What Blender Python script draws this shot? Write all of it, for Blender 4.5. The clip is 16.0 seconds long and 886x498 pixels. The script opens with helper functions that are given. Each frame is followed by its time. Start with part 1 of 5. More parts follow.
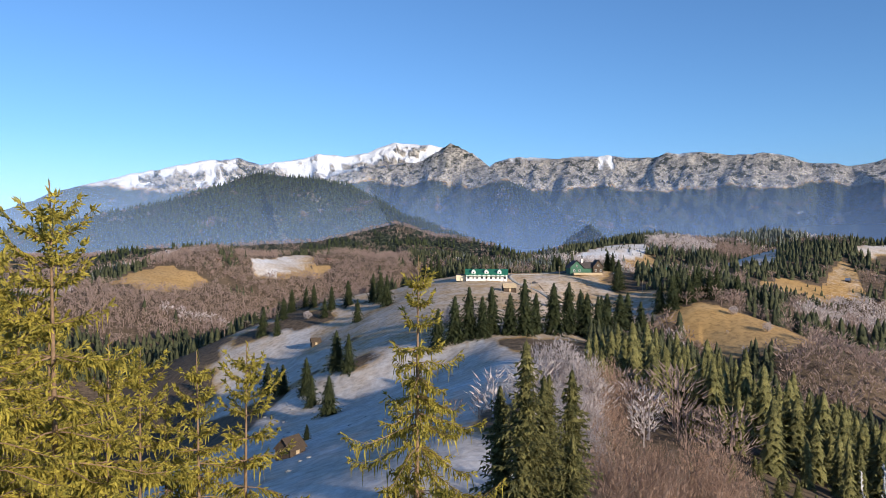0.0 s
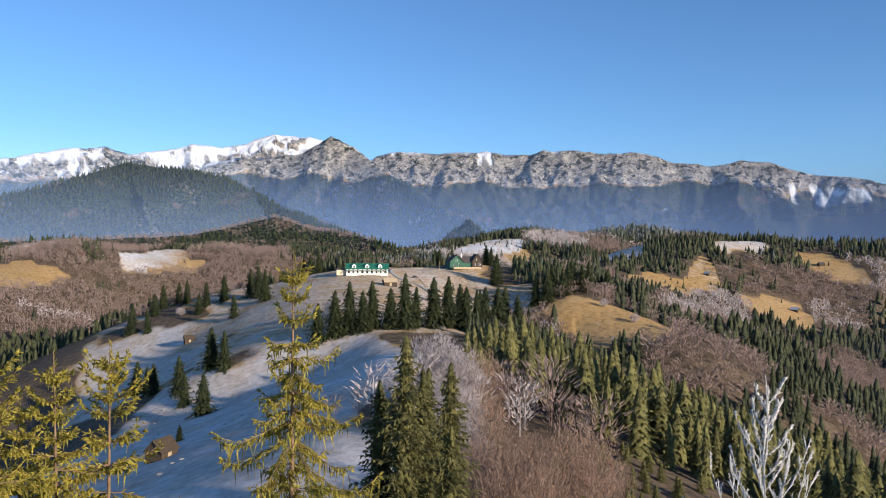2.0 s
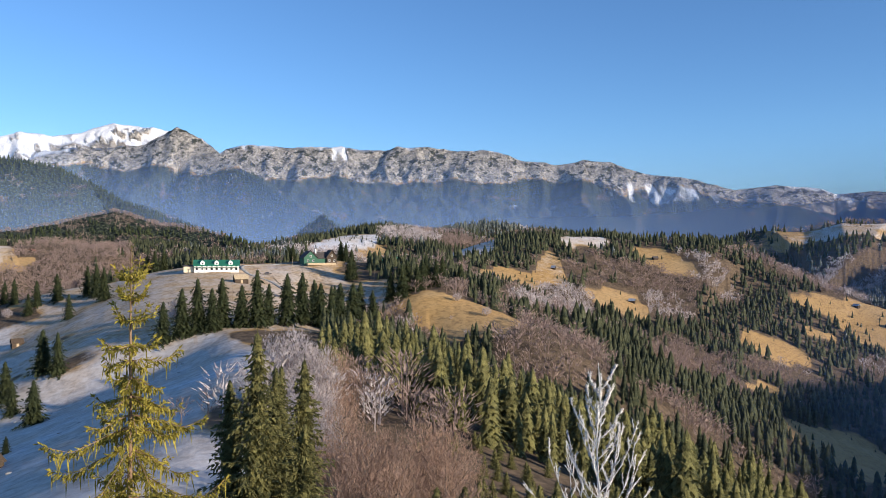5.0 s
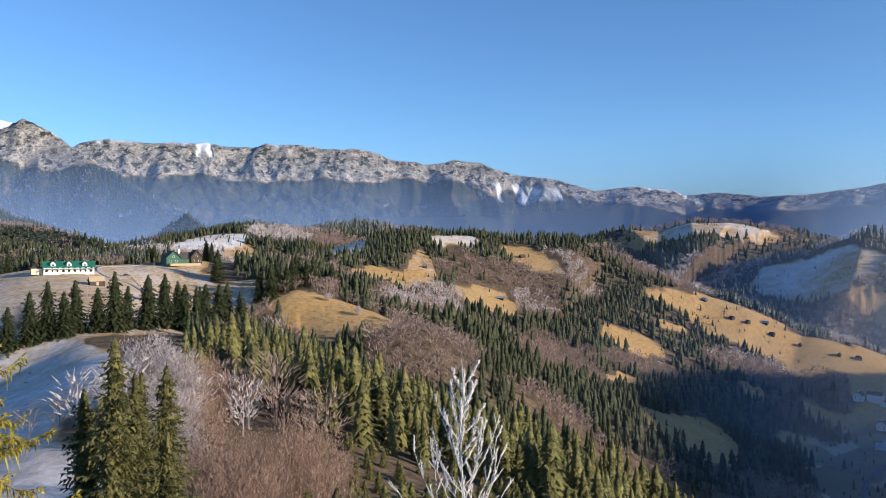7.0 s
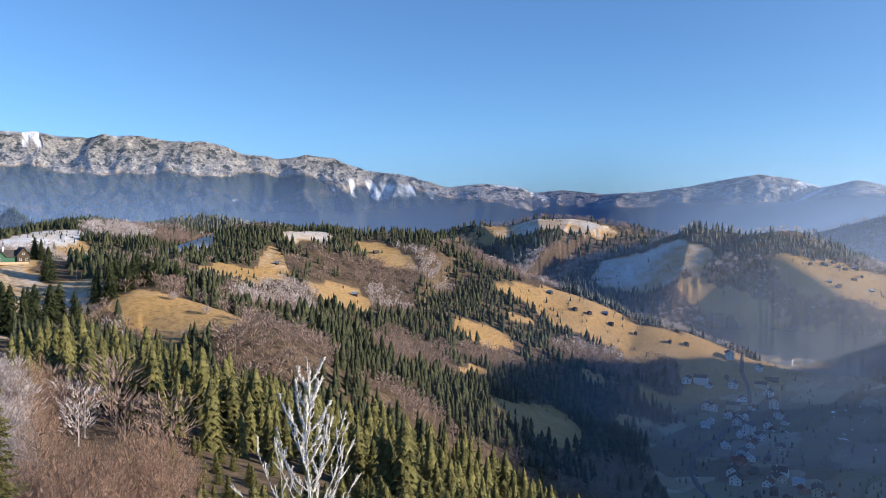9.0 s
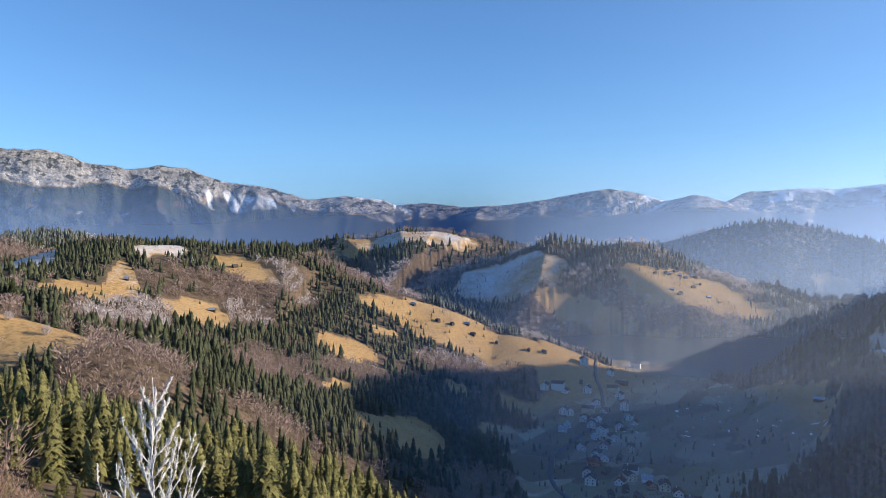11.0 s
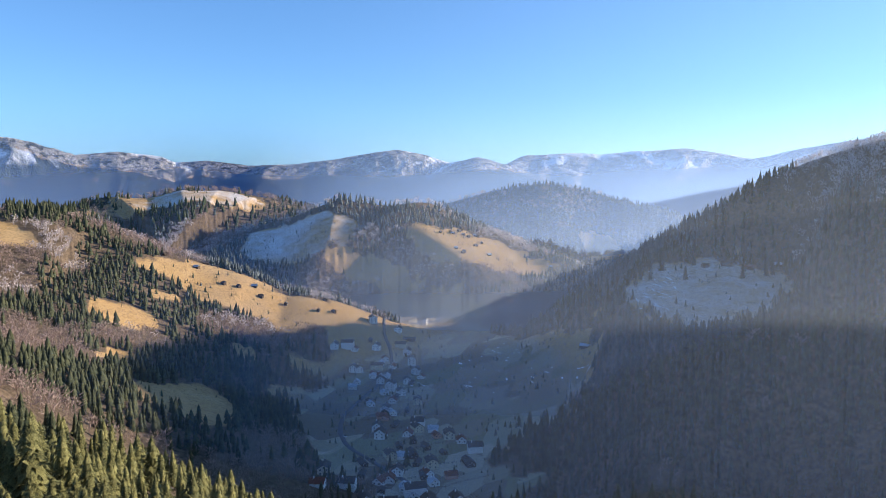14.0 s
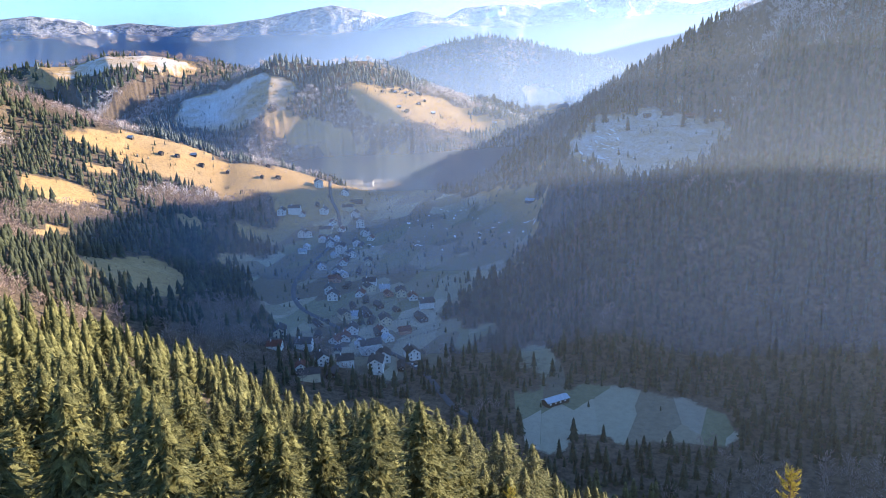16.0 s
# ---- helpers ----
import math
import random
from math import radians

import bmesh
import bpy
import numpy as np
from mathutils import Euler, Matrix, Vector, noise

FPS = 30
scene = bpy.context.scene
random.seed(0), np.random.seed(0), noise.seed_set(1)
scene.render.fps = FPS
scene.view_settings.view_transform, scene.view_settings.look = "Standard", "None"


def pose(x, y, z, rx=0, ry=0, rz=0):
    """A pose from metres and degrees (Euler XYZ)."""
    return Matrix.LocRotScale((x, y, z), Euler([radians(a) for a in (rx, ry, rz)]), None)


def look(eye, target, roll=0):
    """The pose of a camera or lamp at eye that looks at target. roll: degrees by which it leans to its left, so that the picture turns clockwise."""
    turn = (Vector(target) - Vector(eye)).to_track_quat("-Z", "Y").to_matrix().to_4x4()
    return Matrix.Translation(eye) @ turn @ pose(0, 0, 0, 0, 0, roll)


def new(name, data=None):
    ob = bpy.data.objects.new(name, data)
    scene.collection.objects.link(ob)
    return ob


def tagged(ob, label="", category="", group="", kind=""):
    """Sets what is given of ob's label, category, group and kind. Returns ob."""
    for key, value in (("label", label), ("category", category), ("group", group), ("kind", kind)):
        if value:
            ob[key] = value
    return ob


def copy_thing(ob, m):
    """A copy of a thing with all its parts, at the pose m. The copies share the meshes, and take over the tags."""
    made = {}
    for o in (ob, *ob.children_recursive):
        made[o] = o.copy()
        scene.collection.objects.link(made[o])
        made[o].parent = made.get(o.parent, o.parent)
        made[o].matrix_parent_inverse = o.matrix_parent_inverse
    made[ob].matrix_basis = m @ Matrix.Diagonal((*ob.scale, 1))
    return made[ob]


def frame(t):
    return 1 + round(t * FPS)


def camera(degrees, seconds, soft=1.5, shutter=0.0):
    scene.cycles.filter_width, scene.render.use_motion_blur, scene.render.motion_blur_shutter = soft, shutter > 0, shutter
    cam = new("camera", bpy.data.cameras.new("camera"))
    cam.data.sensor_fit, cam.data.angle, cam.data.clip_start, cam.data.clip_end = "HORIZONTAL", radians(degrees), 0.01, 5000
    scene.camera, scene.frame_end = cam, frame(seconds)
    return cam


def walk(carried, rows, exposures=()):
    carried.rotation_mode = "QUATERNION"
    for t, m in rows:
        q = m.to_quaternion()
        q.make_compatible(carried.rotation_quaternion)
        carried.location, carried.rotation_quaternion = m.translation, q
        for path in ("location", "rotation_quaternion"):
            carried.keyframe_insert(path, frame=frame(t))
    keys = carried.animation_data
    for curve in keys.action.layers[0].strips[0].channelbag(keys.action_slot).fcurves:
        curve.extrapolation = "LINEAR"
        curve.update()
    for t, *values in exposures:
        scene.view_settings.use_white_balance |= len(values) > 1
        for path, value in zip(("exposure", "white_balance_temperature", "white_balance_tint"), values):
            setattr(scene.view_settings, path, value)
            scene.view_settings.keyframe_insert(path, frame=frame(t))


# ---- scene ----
cam = camera(59.5, 16.0, soft=0.7)
# seconds, degrees the camera is turned to the right of its first bearing, degrees up, degrees leaning right
TURNS = [
    (0.0, 0.00, -0.00, -0.28),
    (0.5, 2.75, -0.03, -0.27),
    (1.0, 5.07, -0.33, -0.37),
    (1.5, 6.99, -0.40, -0.46),
    (2.0, 8.79, -0.36, -0.43),
    (2.5, 10.64, -0.27, -0.34),
    (3.0, 12.52, -0.39, -0.12),
    (3.5, 14.23, -0.59, -0.08),
    (4.0, 16.12, -0.64, -0.18),
    (6.5, 25.84, -0.62, -0.28),
    (7.0, 28.95, -0.64, -0.18),
    (7.5, 31.95, -0.62, -0.26),
    (8.0, 34.92, -0.70, -0.25),
    (8.5, 37.53, -0.92, -0.16),
    (11.0, 49.81, -0.03, 0.35),
    (11.5, 53.89, -0.21, 0.23),
    (12.0, 57.83, -1.01, 0.07),
    (12.5, 60.59, -1.88, 0.12),
    (13.0, 62.67, -2.34, 0.27),
    (13.5, 64.29, -2.61, 0.27),
    (14.0, 65.27, -3.06, 0.27),
    (14.5, 65.75, -6.04, 0.81),
    (15.0, 66.53, -9.90, 1.56),
    (15.5, 67.55, -12.25, 2.17),
    (16.0, 69.03, -13.47, 2.29),
]
ARM = 0.5   # the lens swings round the body at about arm's length


def held(turn, up, lean):
    a = radians(turn)
    return pose(ARM * math.sin(a), ARM * math.cos(a) - ARM, 0, 90 + up, 0, -turn) @ pose(0, 0, 0, 0, 0, -lean)


walk(cam, [(t, held(turn, up, lean)) for t, turn, up, lean in TURNS],
     [(0.0, 0.48, 6200, 10), (4.0, 0.55, 6200, 10), (8.0, 0.71, 6200, 10), (11.0, 0.80, 6200, 10), (14.0, 1.05, 6200, 10), (16.0, 1.78, 6200, 10)])

# ---------------------------------------------------------------- light
SUN_BEARING, SUN_HEIGHT = 141.0, 14.5
world = bpy.data.worlds.new("sky")
scene.world = world
world.use_nodes = True
wn = world.node_tree.nodes
wl = world.node_tree.links
sky = wn.new("ShaderNodeTexSky")
sky.sky_type = "NISHITA"
sky.sun_disc = False
sky.sun_elevation = radians(SUN_HEIGHT)
sky.sun_rotation = radians(SUN_BEARING)
sky.altitude = 1200
sky.air_density = 1.0
sky.dust_density = 0.6
sky.ozone_density = 5.0
wl.new(sky.outputs["Color"], wn["Background"].inputs["Color"])
wn["Background"].inputs["Strength"].default_value = 0.120
sun_data = bpy.data.lights.new("sun", "SUN")
sun_data.energy = 5.0
sun_data.angle = radians(0.9)
sun_data.color = (1.0, 0.85, 0.66)
sun = new("sun", sun_data)
_b, _h = radians(SUN_BEARING), radians(SUN_HEIGHT)
sun.matrix_world = look((math.sin(_b) * math.cos(_h) * 900, math.cos(_b) * math.cos(_h) * 900, math.sin(_h) * 900), (0, 0, 0))

# ---------------------------------------------------------------- the lie of the land, in metres from the first eye


def hashed(ix, iy, seed):
    h = (ix.astype(np.int64) * 374761393 + iy.astype(np.int64) * 668265263 + seed * 974634777) & 0x7FFFFFFF
    h = ((h ^ (h >> 13)) * 1274126177) & 0x7FFFFFFF
    return ((h ^ (h >> 16)) & 0xFFFF) / 65535.0


def waves(x, y, size, seed=0):
    """Smooth value noise, -1 to 1."""
    x, y = np.asarray(x, float) / size, np.asarray(y, float) / size
    ix, iy = np.floor(x), np.floor(y)
    fx, fy = x - ix, y - iy
    fx, fy = fx * fx * (3 - 2 * fx), fy * fy * (3 - 2 * fy)
    a, b = hashed(ix, iy, seed), hashed(ix + 1, iy, seed)
    c, d = hashed(ix, iy + 1, seed), hashed(ix + 1, iy + 1, seed)
    return 2 * ((a * (1 - fx) + b * fx) * (1 - fy) + (c * (1 - fx) + d * fx) * fy) - 1


def fractal(x, y, size, seed=0, octaves=4):
    total, amp = 0.0, 0.5
    for i in range(octaves):
        total = total + amp * waves(x + 37.1 * i, y - 19.7 * i, size, seed + i)
        size, amp = size / 2.03, amp / 1.9
    return total


def crests(x, y, size, seed=0, octaves=5):
    """Ridged noise, about 0 to 1, sharp at its tops."""
    total, amp, norm = 0.0, 0.5, 0.0
    for i in range(octaves):
        total = total + amp * (1 - np.abs(waves(x + 31.3 * i, y + 11.9 * i, size, seed + i)) * 1.6)
        norm += amp
        size, amp = size / 2.1, amp / 1.8
    return total / norm


def smooth(v, a, b):
    s = np.clip((v - a) / (b - a), 0, 1)
    return s * s * (3 - 2 * s)


# crest lines: points along the top, fall of the flanks, roundness of the top
RIDGES = {
    "range_west": ([(-2479, 3139, -79), (-2084, 3646, 168), (-1897, 3803, 279), (-1673, 3961, 370), (-1528, 4073, 414), (-1273, 4212, 482), (-1143, 4301, 502), (-1025, 4330, 474), (-712, 4443, 547), (-575, 4514, 536), (-445, 4528, 562), (-284, 4591, 634), (-16, 4600, 613), (152, 4597, 506)], 0.55, 20),
    "range_peak": ([(-576, 4059, 414), (-279, 4040, 443), (-116, 3998, 454), (-43, 3980, 507), (29, 3950, 553), (142, 3897, 486), (256, 3691, 375), (407, 3376, 226), (533, 3105, 122), (632, 2882, 36)], 0.72, 10),
    "range_middle": ([(116, 4498, 364), (315, 4539, 521), (397, 4533, 543), (650, 4453, 525), (866, 4365, 538), (1159, 4296, 513), (1218, 4228, 533), (1397, 4120, 523), (1687, 3955, 501), (1853, 3880, 447), (1988, 3813, 421), (2123, 3739, 453), (2258, 3659, 428), (2441, 3540, 365), (2532, 3414, 344), (2714, 3270, 278), (2781, 3280, 260)], 0.62, 15),
    "range_east": ([(2813, 3318, 275), (2949, 3198, 295), (3108, 3044, 270), (3148, 3002, 245), (3254, 2887, 257), (3358, 2685, 227), (3425, 2431, 235), (3527, 2281, 259), (3749, 2002, 318), (3826, 1851, 286), (3832, 1719, 242), (3519, 1435, 240), (3945, 1441, 221), (4174, 1393, 287)], 0.42, 40),
    "range_south": ([(4174, 1393, 287), (4240, 1174, 302), (4281, 1015, 289), (4324, 816, 306), (4363, 567, 313), (4381, 405, 282), (4295, 217, 242), (3900, -18, 262), (3549, -601, 312)], 0.40, 50),
    "foothill_west": ([(-1625, 2156, -54), (-1389, 2431, 48), (-1205, 2527, 92), (-965, 2735, 161), (-848, 2878, 218), (-724, 3014, 293), (-535, 3003, 269), (-379, 2976, 247), (-251, 2889, 186), (-131, 2797, 113)], 0.45, 40),
    "foothill_low": ([(-786, 1730, -22), (-665, 1886, -2), (-513, 1933, 6), (-338, 2073, 21), (-230, 2188, 51), (-138, 2246, 73), (-39, 2200, 33), (101, 2098, 17), (220, 1938, -19)], 0.35, 50),
    "hill_west": ([(-408, 569, -48), (-335, 726, -41), (-326, 839, -24), (-310, 898, -14), (-289, 957, -3), (-248, 1020, -10), (-177, 1086, -8), (-136, 1071, -5), (-94, 1046, -13), (-35, 1099, -9), (12, 1050, -12), (55, 998, -22), (101, 945, -27)], 0.30, 50),
    "hill_north": ([(85, 796, -26), (140, 889, -13), (197, 980, 4), (250, 1020, 12), (294, 1060, 18), (384, 1084, 10), (477, 1156, 27), (568, 1170, 19), (562, 1060, 9), (641, 1073, 8)], 0.28, 50),
    "hill_east": ([(365, 768, 2), (462, 773, 5), (500, 748, 2), (558, 706, 0), (592, 678, -17), (610, 634, -34), (644, 585, -55), (672, 537, -73), (690, 500, -92)], 0.44, 40),
    "snow_hill": ([(1105, 1292, 3), (1150, 1280, 25), (1204, 1228, 21), (1251, 1180, 40), (1305, 1121, 38), (1348, 1037, 21), (1355, 941, -8)], 0.28, 110),
    "hill_beyond": ([(1143, 843, -23), (1167, 810, -7), (1200, 759, 15), (1229, 671, 2), (1228, 608, 12), (1215, 542, -18), (1200, 474, -37), (1166, 393, -66), (1107, 312, -86), (1047, 267, -100)], 0.40, 40),
    "hill_hazy": ([(2018, 995, -7), (2007, 900, 16), (2056, 784, 50), (2101, 652, 68), (2130, 550, 51), (2113, 398, 10), (2077, 308, -7), (2042, 186, -62)], 0.40, 60),
    "hill_south": ([(946, 326, -141), (934, 263, -105), (912, 183, -61), (904, 143, -37), (895, 99, -11), (888, 64, 8), (880, 36, 25), (862, -12, 46), (842, -72, 63), (820, -180, 80), (780, -320, 92), (720, -480, 78)], 0.52, 20),
    "dark_spur": ([(650, -85, -52), (590, -38, -70), (528, 0, -94), (472, 46, -116), (447, 62, -126), (397, 58, -143)], 0.60, 12),
    "plateau": ([(-34, 559, -32), (-10, 560, -27), (31, 559, -21), (73, 565, -20), (105, 560, -18), (133, 544, -20), (154, 507, -23)], 0.62, 120),
    "golden_knoll": ([(154, 507, -23), (144, 416, -29), (155, 390, -35), (164, 354, -43)], 0.75, 35),
    "saddle": ([(105, 560, -18), (200, 640, -22), (300, 720, -12), (365, 768, 2)], 0.36, 60),
    "meadow": ([(11, 89, -38), (18, 129, -37), (22, 198, -36), (31, 298, -35), (28, 399, -30), (25, 479, -24), (29, 549, -20)], 0.95, 150),
    "shoulder": ([(31, 147, -42), (122, 274, -60), (140, 242, -66), (148, 189, -72), (137, 132, -78)], 0.88, 30),
}
SHARP = {"range_west", "range_peak", "range_middle"}


def to_line(x, y, pts):
    """Distance to a crest line, the line's height there, and how far along it that is."""
    best = np.full(np.shape(x), 1e9)
    z, way, gone = np.zeros(np.shape(x)), np.zeros(np.shape(x)), 0.0
    for (ax, ay, az), (bx, by, bz) in zip(pts, pts[1:]):
        ux, uy = bx - ax, by - ay
        s = np.clip(((x - ax) * ux + (y - ay) * uy) / (ux * ux + uy * uy), 0, 1)
        d = np.hypot(x - ax - s * ux, y - ay - s * uy)
        near = d < best
        best = np.where(near, d, best)
        z = np.where(near, az + s * (bz - az), z)
        way = np.where(near, gone + s * math.hypot(ux, uy), way)
        gone += math.hypot(ux, uy)
    return best, z, way


def land(x, y):
    """Height of the bare ground."""
    x, y = np.asarray(x, float), np.asarray(y, float)
    far = np.hypot(x, y)
    bearing = np.degrees(np.arctan2(x, y))
    wx = x + 22 * smooth(far, 900, 2500) * fractal(x, y, 260, 71)
    wy = y + 22 * smooth(far, 900, 2500) * fractal(x, y, 260, 75)
    # the hill on which one stands
    steep = 1 + 0.45 * smooth(bearing, 64, 80) * smooth(far, 20, 90)
    heights = [-1.75 - steep * (0.62 * np.minimum(far, 60) + 0.46 * np.maximum(far - 60, 0)) - 0.02 * far]
    for name, (pts, fall, r) in RIDGES.items():
        d, z, way = to_line(wx, wy, pts)
        drop = fall * (np.sqrt(d * d + r * r) - r)
        if name in SHARP:
            z = z + 14 * (crests(x, y, 170, 29) - 0.62)
        if name in SHARP:   # cliffs below the crest cut by gullies, then gentler woods
            drop = np.where(drop < 150, drop * 1.3, 195 + (drop - 150) * 0.78)
            buttress = crests(way, d * 0.22, 190, 11, 4) - 0.6
            drop = drop - buttress * np.minimum(6 + d * 0.28, 60) - (crests(x, y * 0.7, 150, 12, 4) - 0.6) * np.minimum(3 + d * 0.4, 62) - (crests(x, y, 420, 17) - 0.6) * np.minimum(d * 0.2, 60)
        elif max(p[2] for p in pts) > 40 and name != "hill_south":
            drop = drop - (crests(way, d * 0.4, 420, 23, 4) - 0.6) * np.minimum(d * 0.34, 80)
        heights.append(z - drop)
    floor = np.where(far < 1300, -163 + 0.02 * far, -137.0 + 0.012 * (far - 1300))
    floor = floor + 60 * smooth(-x, 0, 300) + 40 * smooth(y, 1200, 1900)
    heights.append(floor)
    heights = np.array(heights)
    t = 3.0 + 0.004 * np.minimum(far, 1500)
    top = heights.max(0)
    h = top + t * np.log(np.exp((heights - top) / t).sum(0))
    even = 1 - 0.25 * np.exp(-((x - 1140) / 260) ** 2 - ((y - 600) / 320) ** 2)
    # the frosty meadow leans away from the sun
    u, v = (x + 30) / 52, (y - 210) / 100
    bench = 1 - smooth((u ** 4 + v ** 4) ** 0.25, 0.7, 1.15)
    h = h + bench * (-37 + 0.30 * (x - 10) - 0.08 * (y - 205) - h)
    # the tilted bench of the hill farm
    u, v = (x - 705) / 112, (y - 68) / 84
    bench = 1 - smooth((u ** 4 + v ** 4) ** 0.25, 0.78, 1.2)
    h = h + bench * (-70 + 0.27 * (x - 705) + 0.02 * (y - 68) - h)
    # the broad sunny shoulder of the hill beyond
    s_, c_ = math.sin(radians(40)), math.cos(radians(40))
    u, v = (x - 1110) * s_ + (y - 450) * c_, (x - 1110) * c_ - (y - 450) * s_
    bench = 1 - smooth(((u / 175) ** 4 + (v / 95) ** 4) ** 0.25, 0.55, 1.3)
    h = h + bench * (-62 + 0.10 * (x - 1110) + 0.30 * (y - 450) - h)
    lumps = smooth(far, 40, 250) * (1.6 * even * fractal(x, y, 70, 3) + 0.5 * (1 - smooth(far, 450, 800)) * fractal(x, y, 14, 5, 3)) + 0.12 * fractal(x, y, 3.0, 9, 2)
    return h + lumps + smooth(far, 600, 2000) * 7 * even * fractal(x, y, 240, 13, 3)

# ---------------------------------------------------------------- materials


def material(name, rough=0.9):
    m = bpy.data.materials.new(name)
    m.use_nodes = True
    n, l = m.node_tree.nodes, m.node_tree.links
    b = n["Principled BSDF"]
    b.inputs["Roughness"].default_value = rough
    b.inputs["Specular IOR Level"].default_value = 0.2
    return m, n, l, b


def noise_node(n, l, scale, detail=4.0, rough=0.6, vector=None):
    t = n.new("ShaderNodeTexNoise")
    t.inputs["Scale"].default_value = scale
    t.inputs["Detail"].default_value = detail
    t.inputs["Roughness"].default_value = rough
    if vector is not None:
        l.new(vector, t.inputs["Vector"])
    return t.outputs["Fac"]


def ramp(n, l, fac, stops):
    r = n.new("ShaderNodeValToRGB")
    while len(r.color_ramp.elements) < len(stops):
        r.color_ramp.elements.new(0.5)
    for e, (p, c) in zip(r.color_ramp.elements, stops):
        e.position, e.color = p, (*c, 1)
    l.new(fac, r.inputs["Fac"])
    return r.outputs["Color"]


def mix(n, l, fac, a, b):
    m = n.new("ShaderNodeMix")
    m.data_type = "RGBA"
    for socket, v in ((m.inputs["Factor"], fac), (m.inputs["A"], a), (m.inputs["B"], b)):
        if isinstance(v, (int, float)):
            socket.default_value = v
        elif isinstance(v, tuple):
            socket.default_value = (*v, 1)
        else:
            l.new(v, socket)
    return m.outputs["Result"]


def sums(n, l, op, a, b, clamp=False):
    m = n.new("ShaderNodeMath")
    m.operation, m.use_clamp = op, clamp
    for socket, v in zip(m.inputs, (a, b)):
        if isinstance(v, (int, float)):
            socket.default_value = v
        else:
            l.new(v, socket)
    return m.outputs["Value"]


def relief(n, l, b, height, strength, distance):
    u = n.new("ShaderNodeBump")
    u.inputs["Strength"].default_value = strength
    u.inputs["Distance"].default_value = distance
    l.new(height, u.inputs["Height"])
    l.new(u.outputs["Normal"], b.inputs["Normal"])


def plain(name, colour, rough=0.8, spread=0.25, scale=3.0, metal=0.0):
    """A plain coat with soft stains and grain, in the thing's own coordinates."""
    m, n, l, b = material(name, rough)
    pos = n.new("ShaderNodeTexCoord").outputs["Object"]
    big = noise_node(n, l, scale, 3, 0.6, pos)
    fine = noise_node(n, l, scale * 14, 3, 0.7, pos)
    fac = sums(n, l, "MULTIPLY", big, fine)
    dark = tuple(c * (1 - spread) for c in colour)
    light = tuple(min(1, c * (1 + spread)) for c in colour)
    l.new(ramp(n, l, fac, [(0.12, dark), (0.4, light)]), b.inputs["Base Color"])
    b.inputs["Metallic"].default_value = metal
    relief(n, l, b, fine, 0.3, 0.02)
    return m


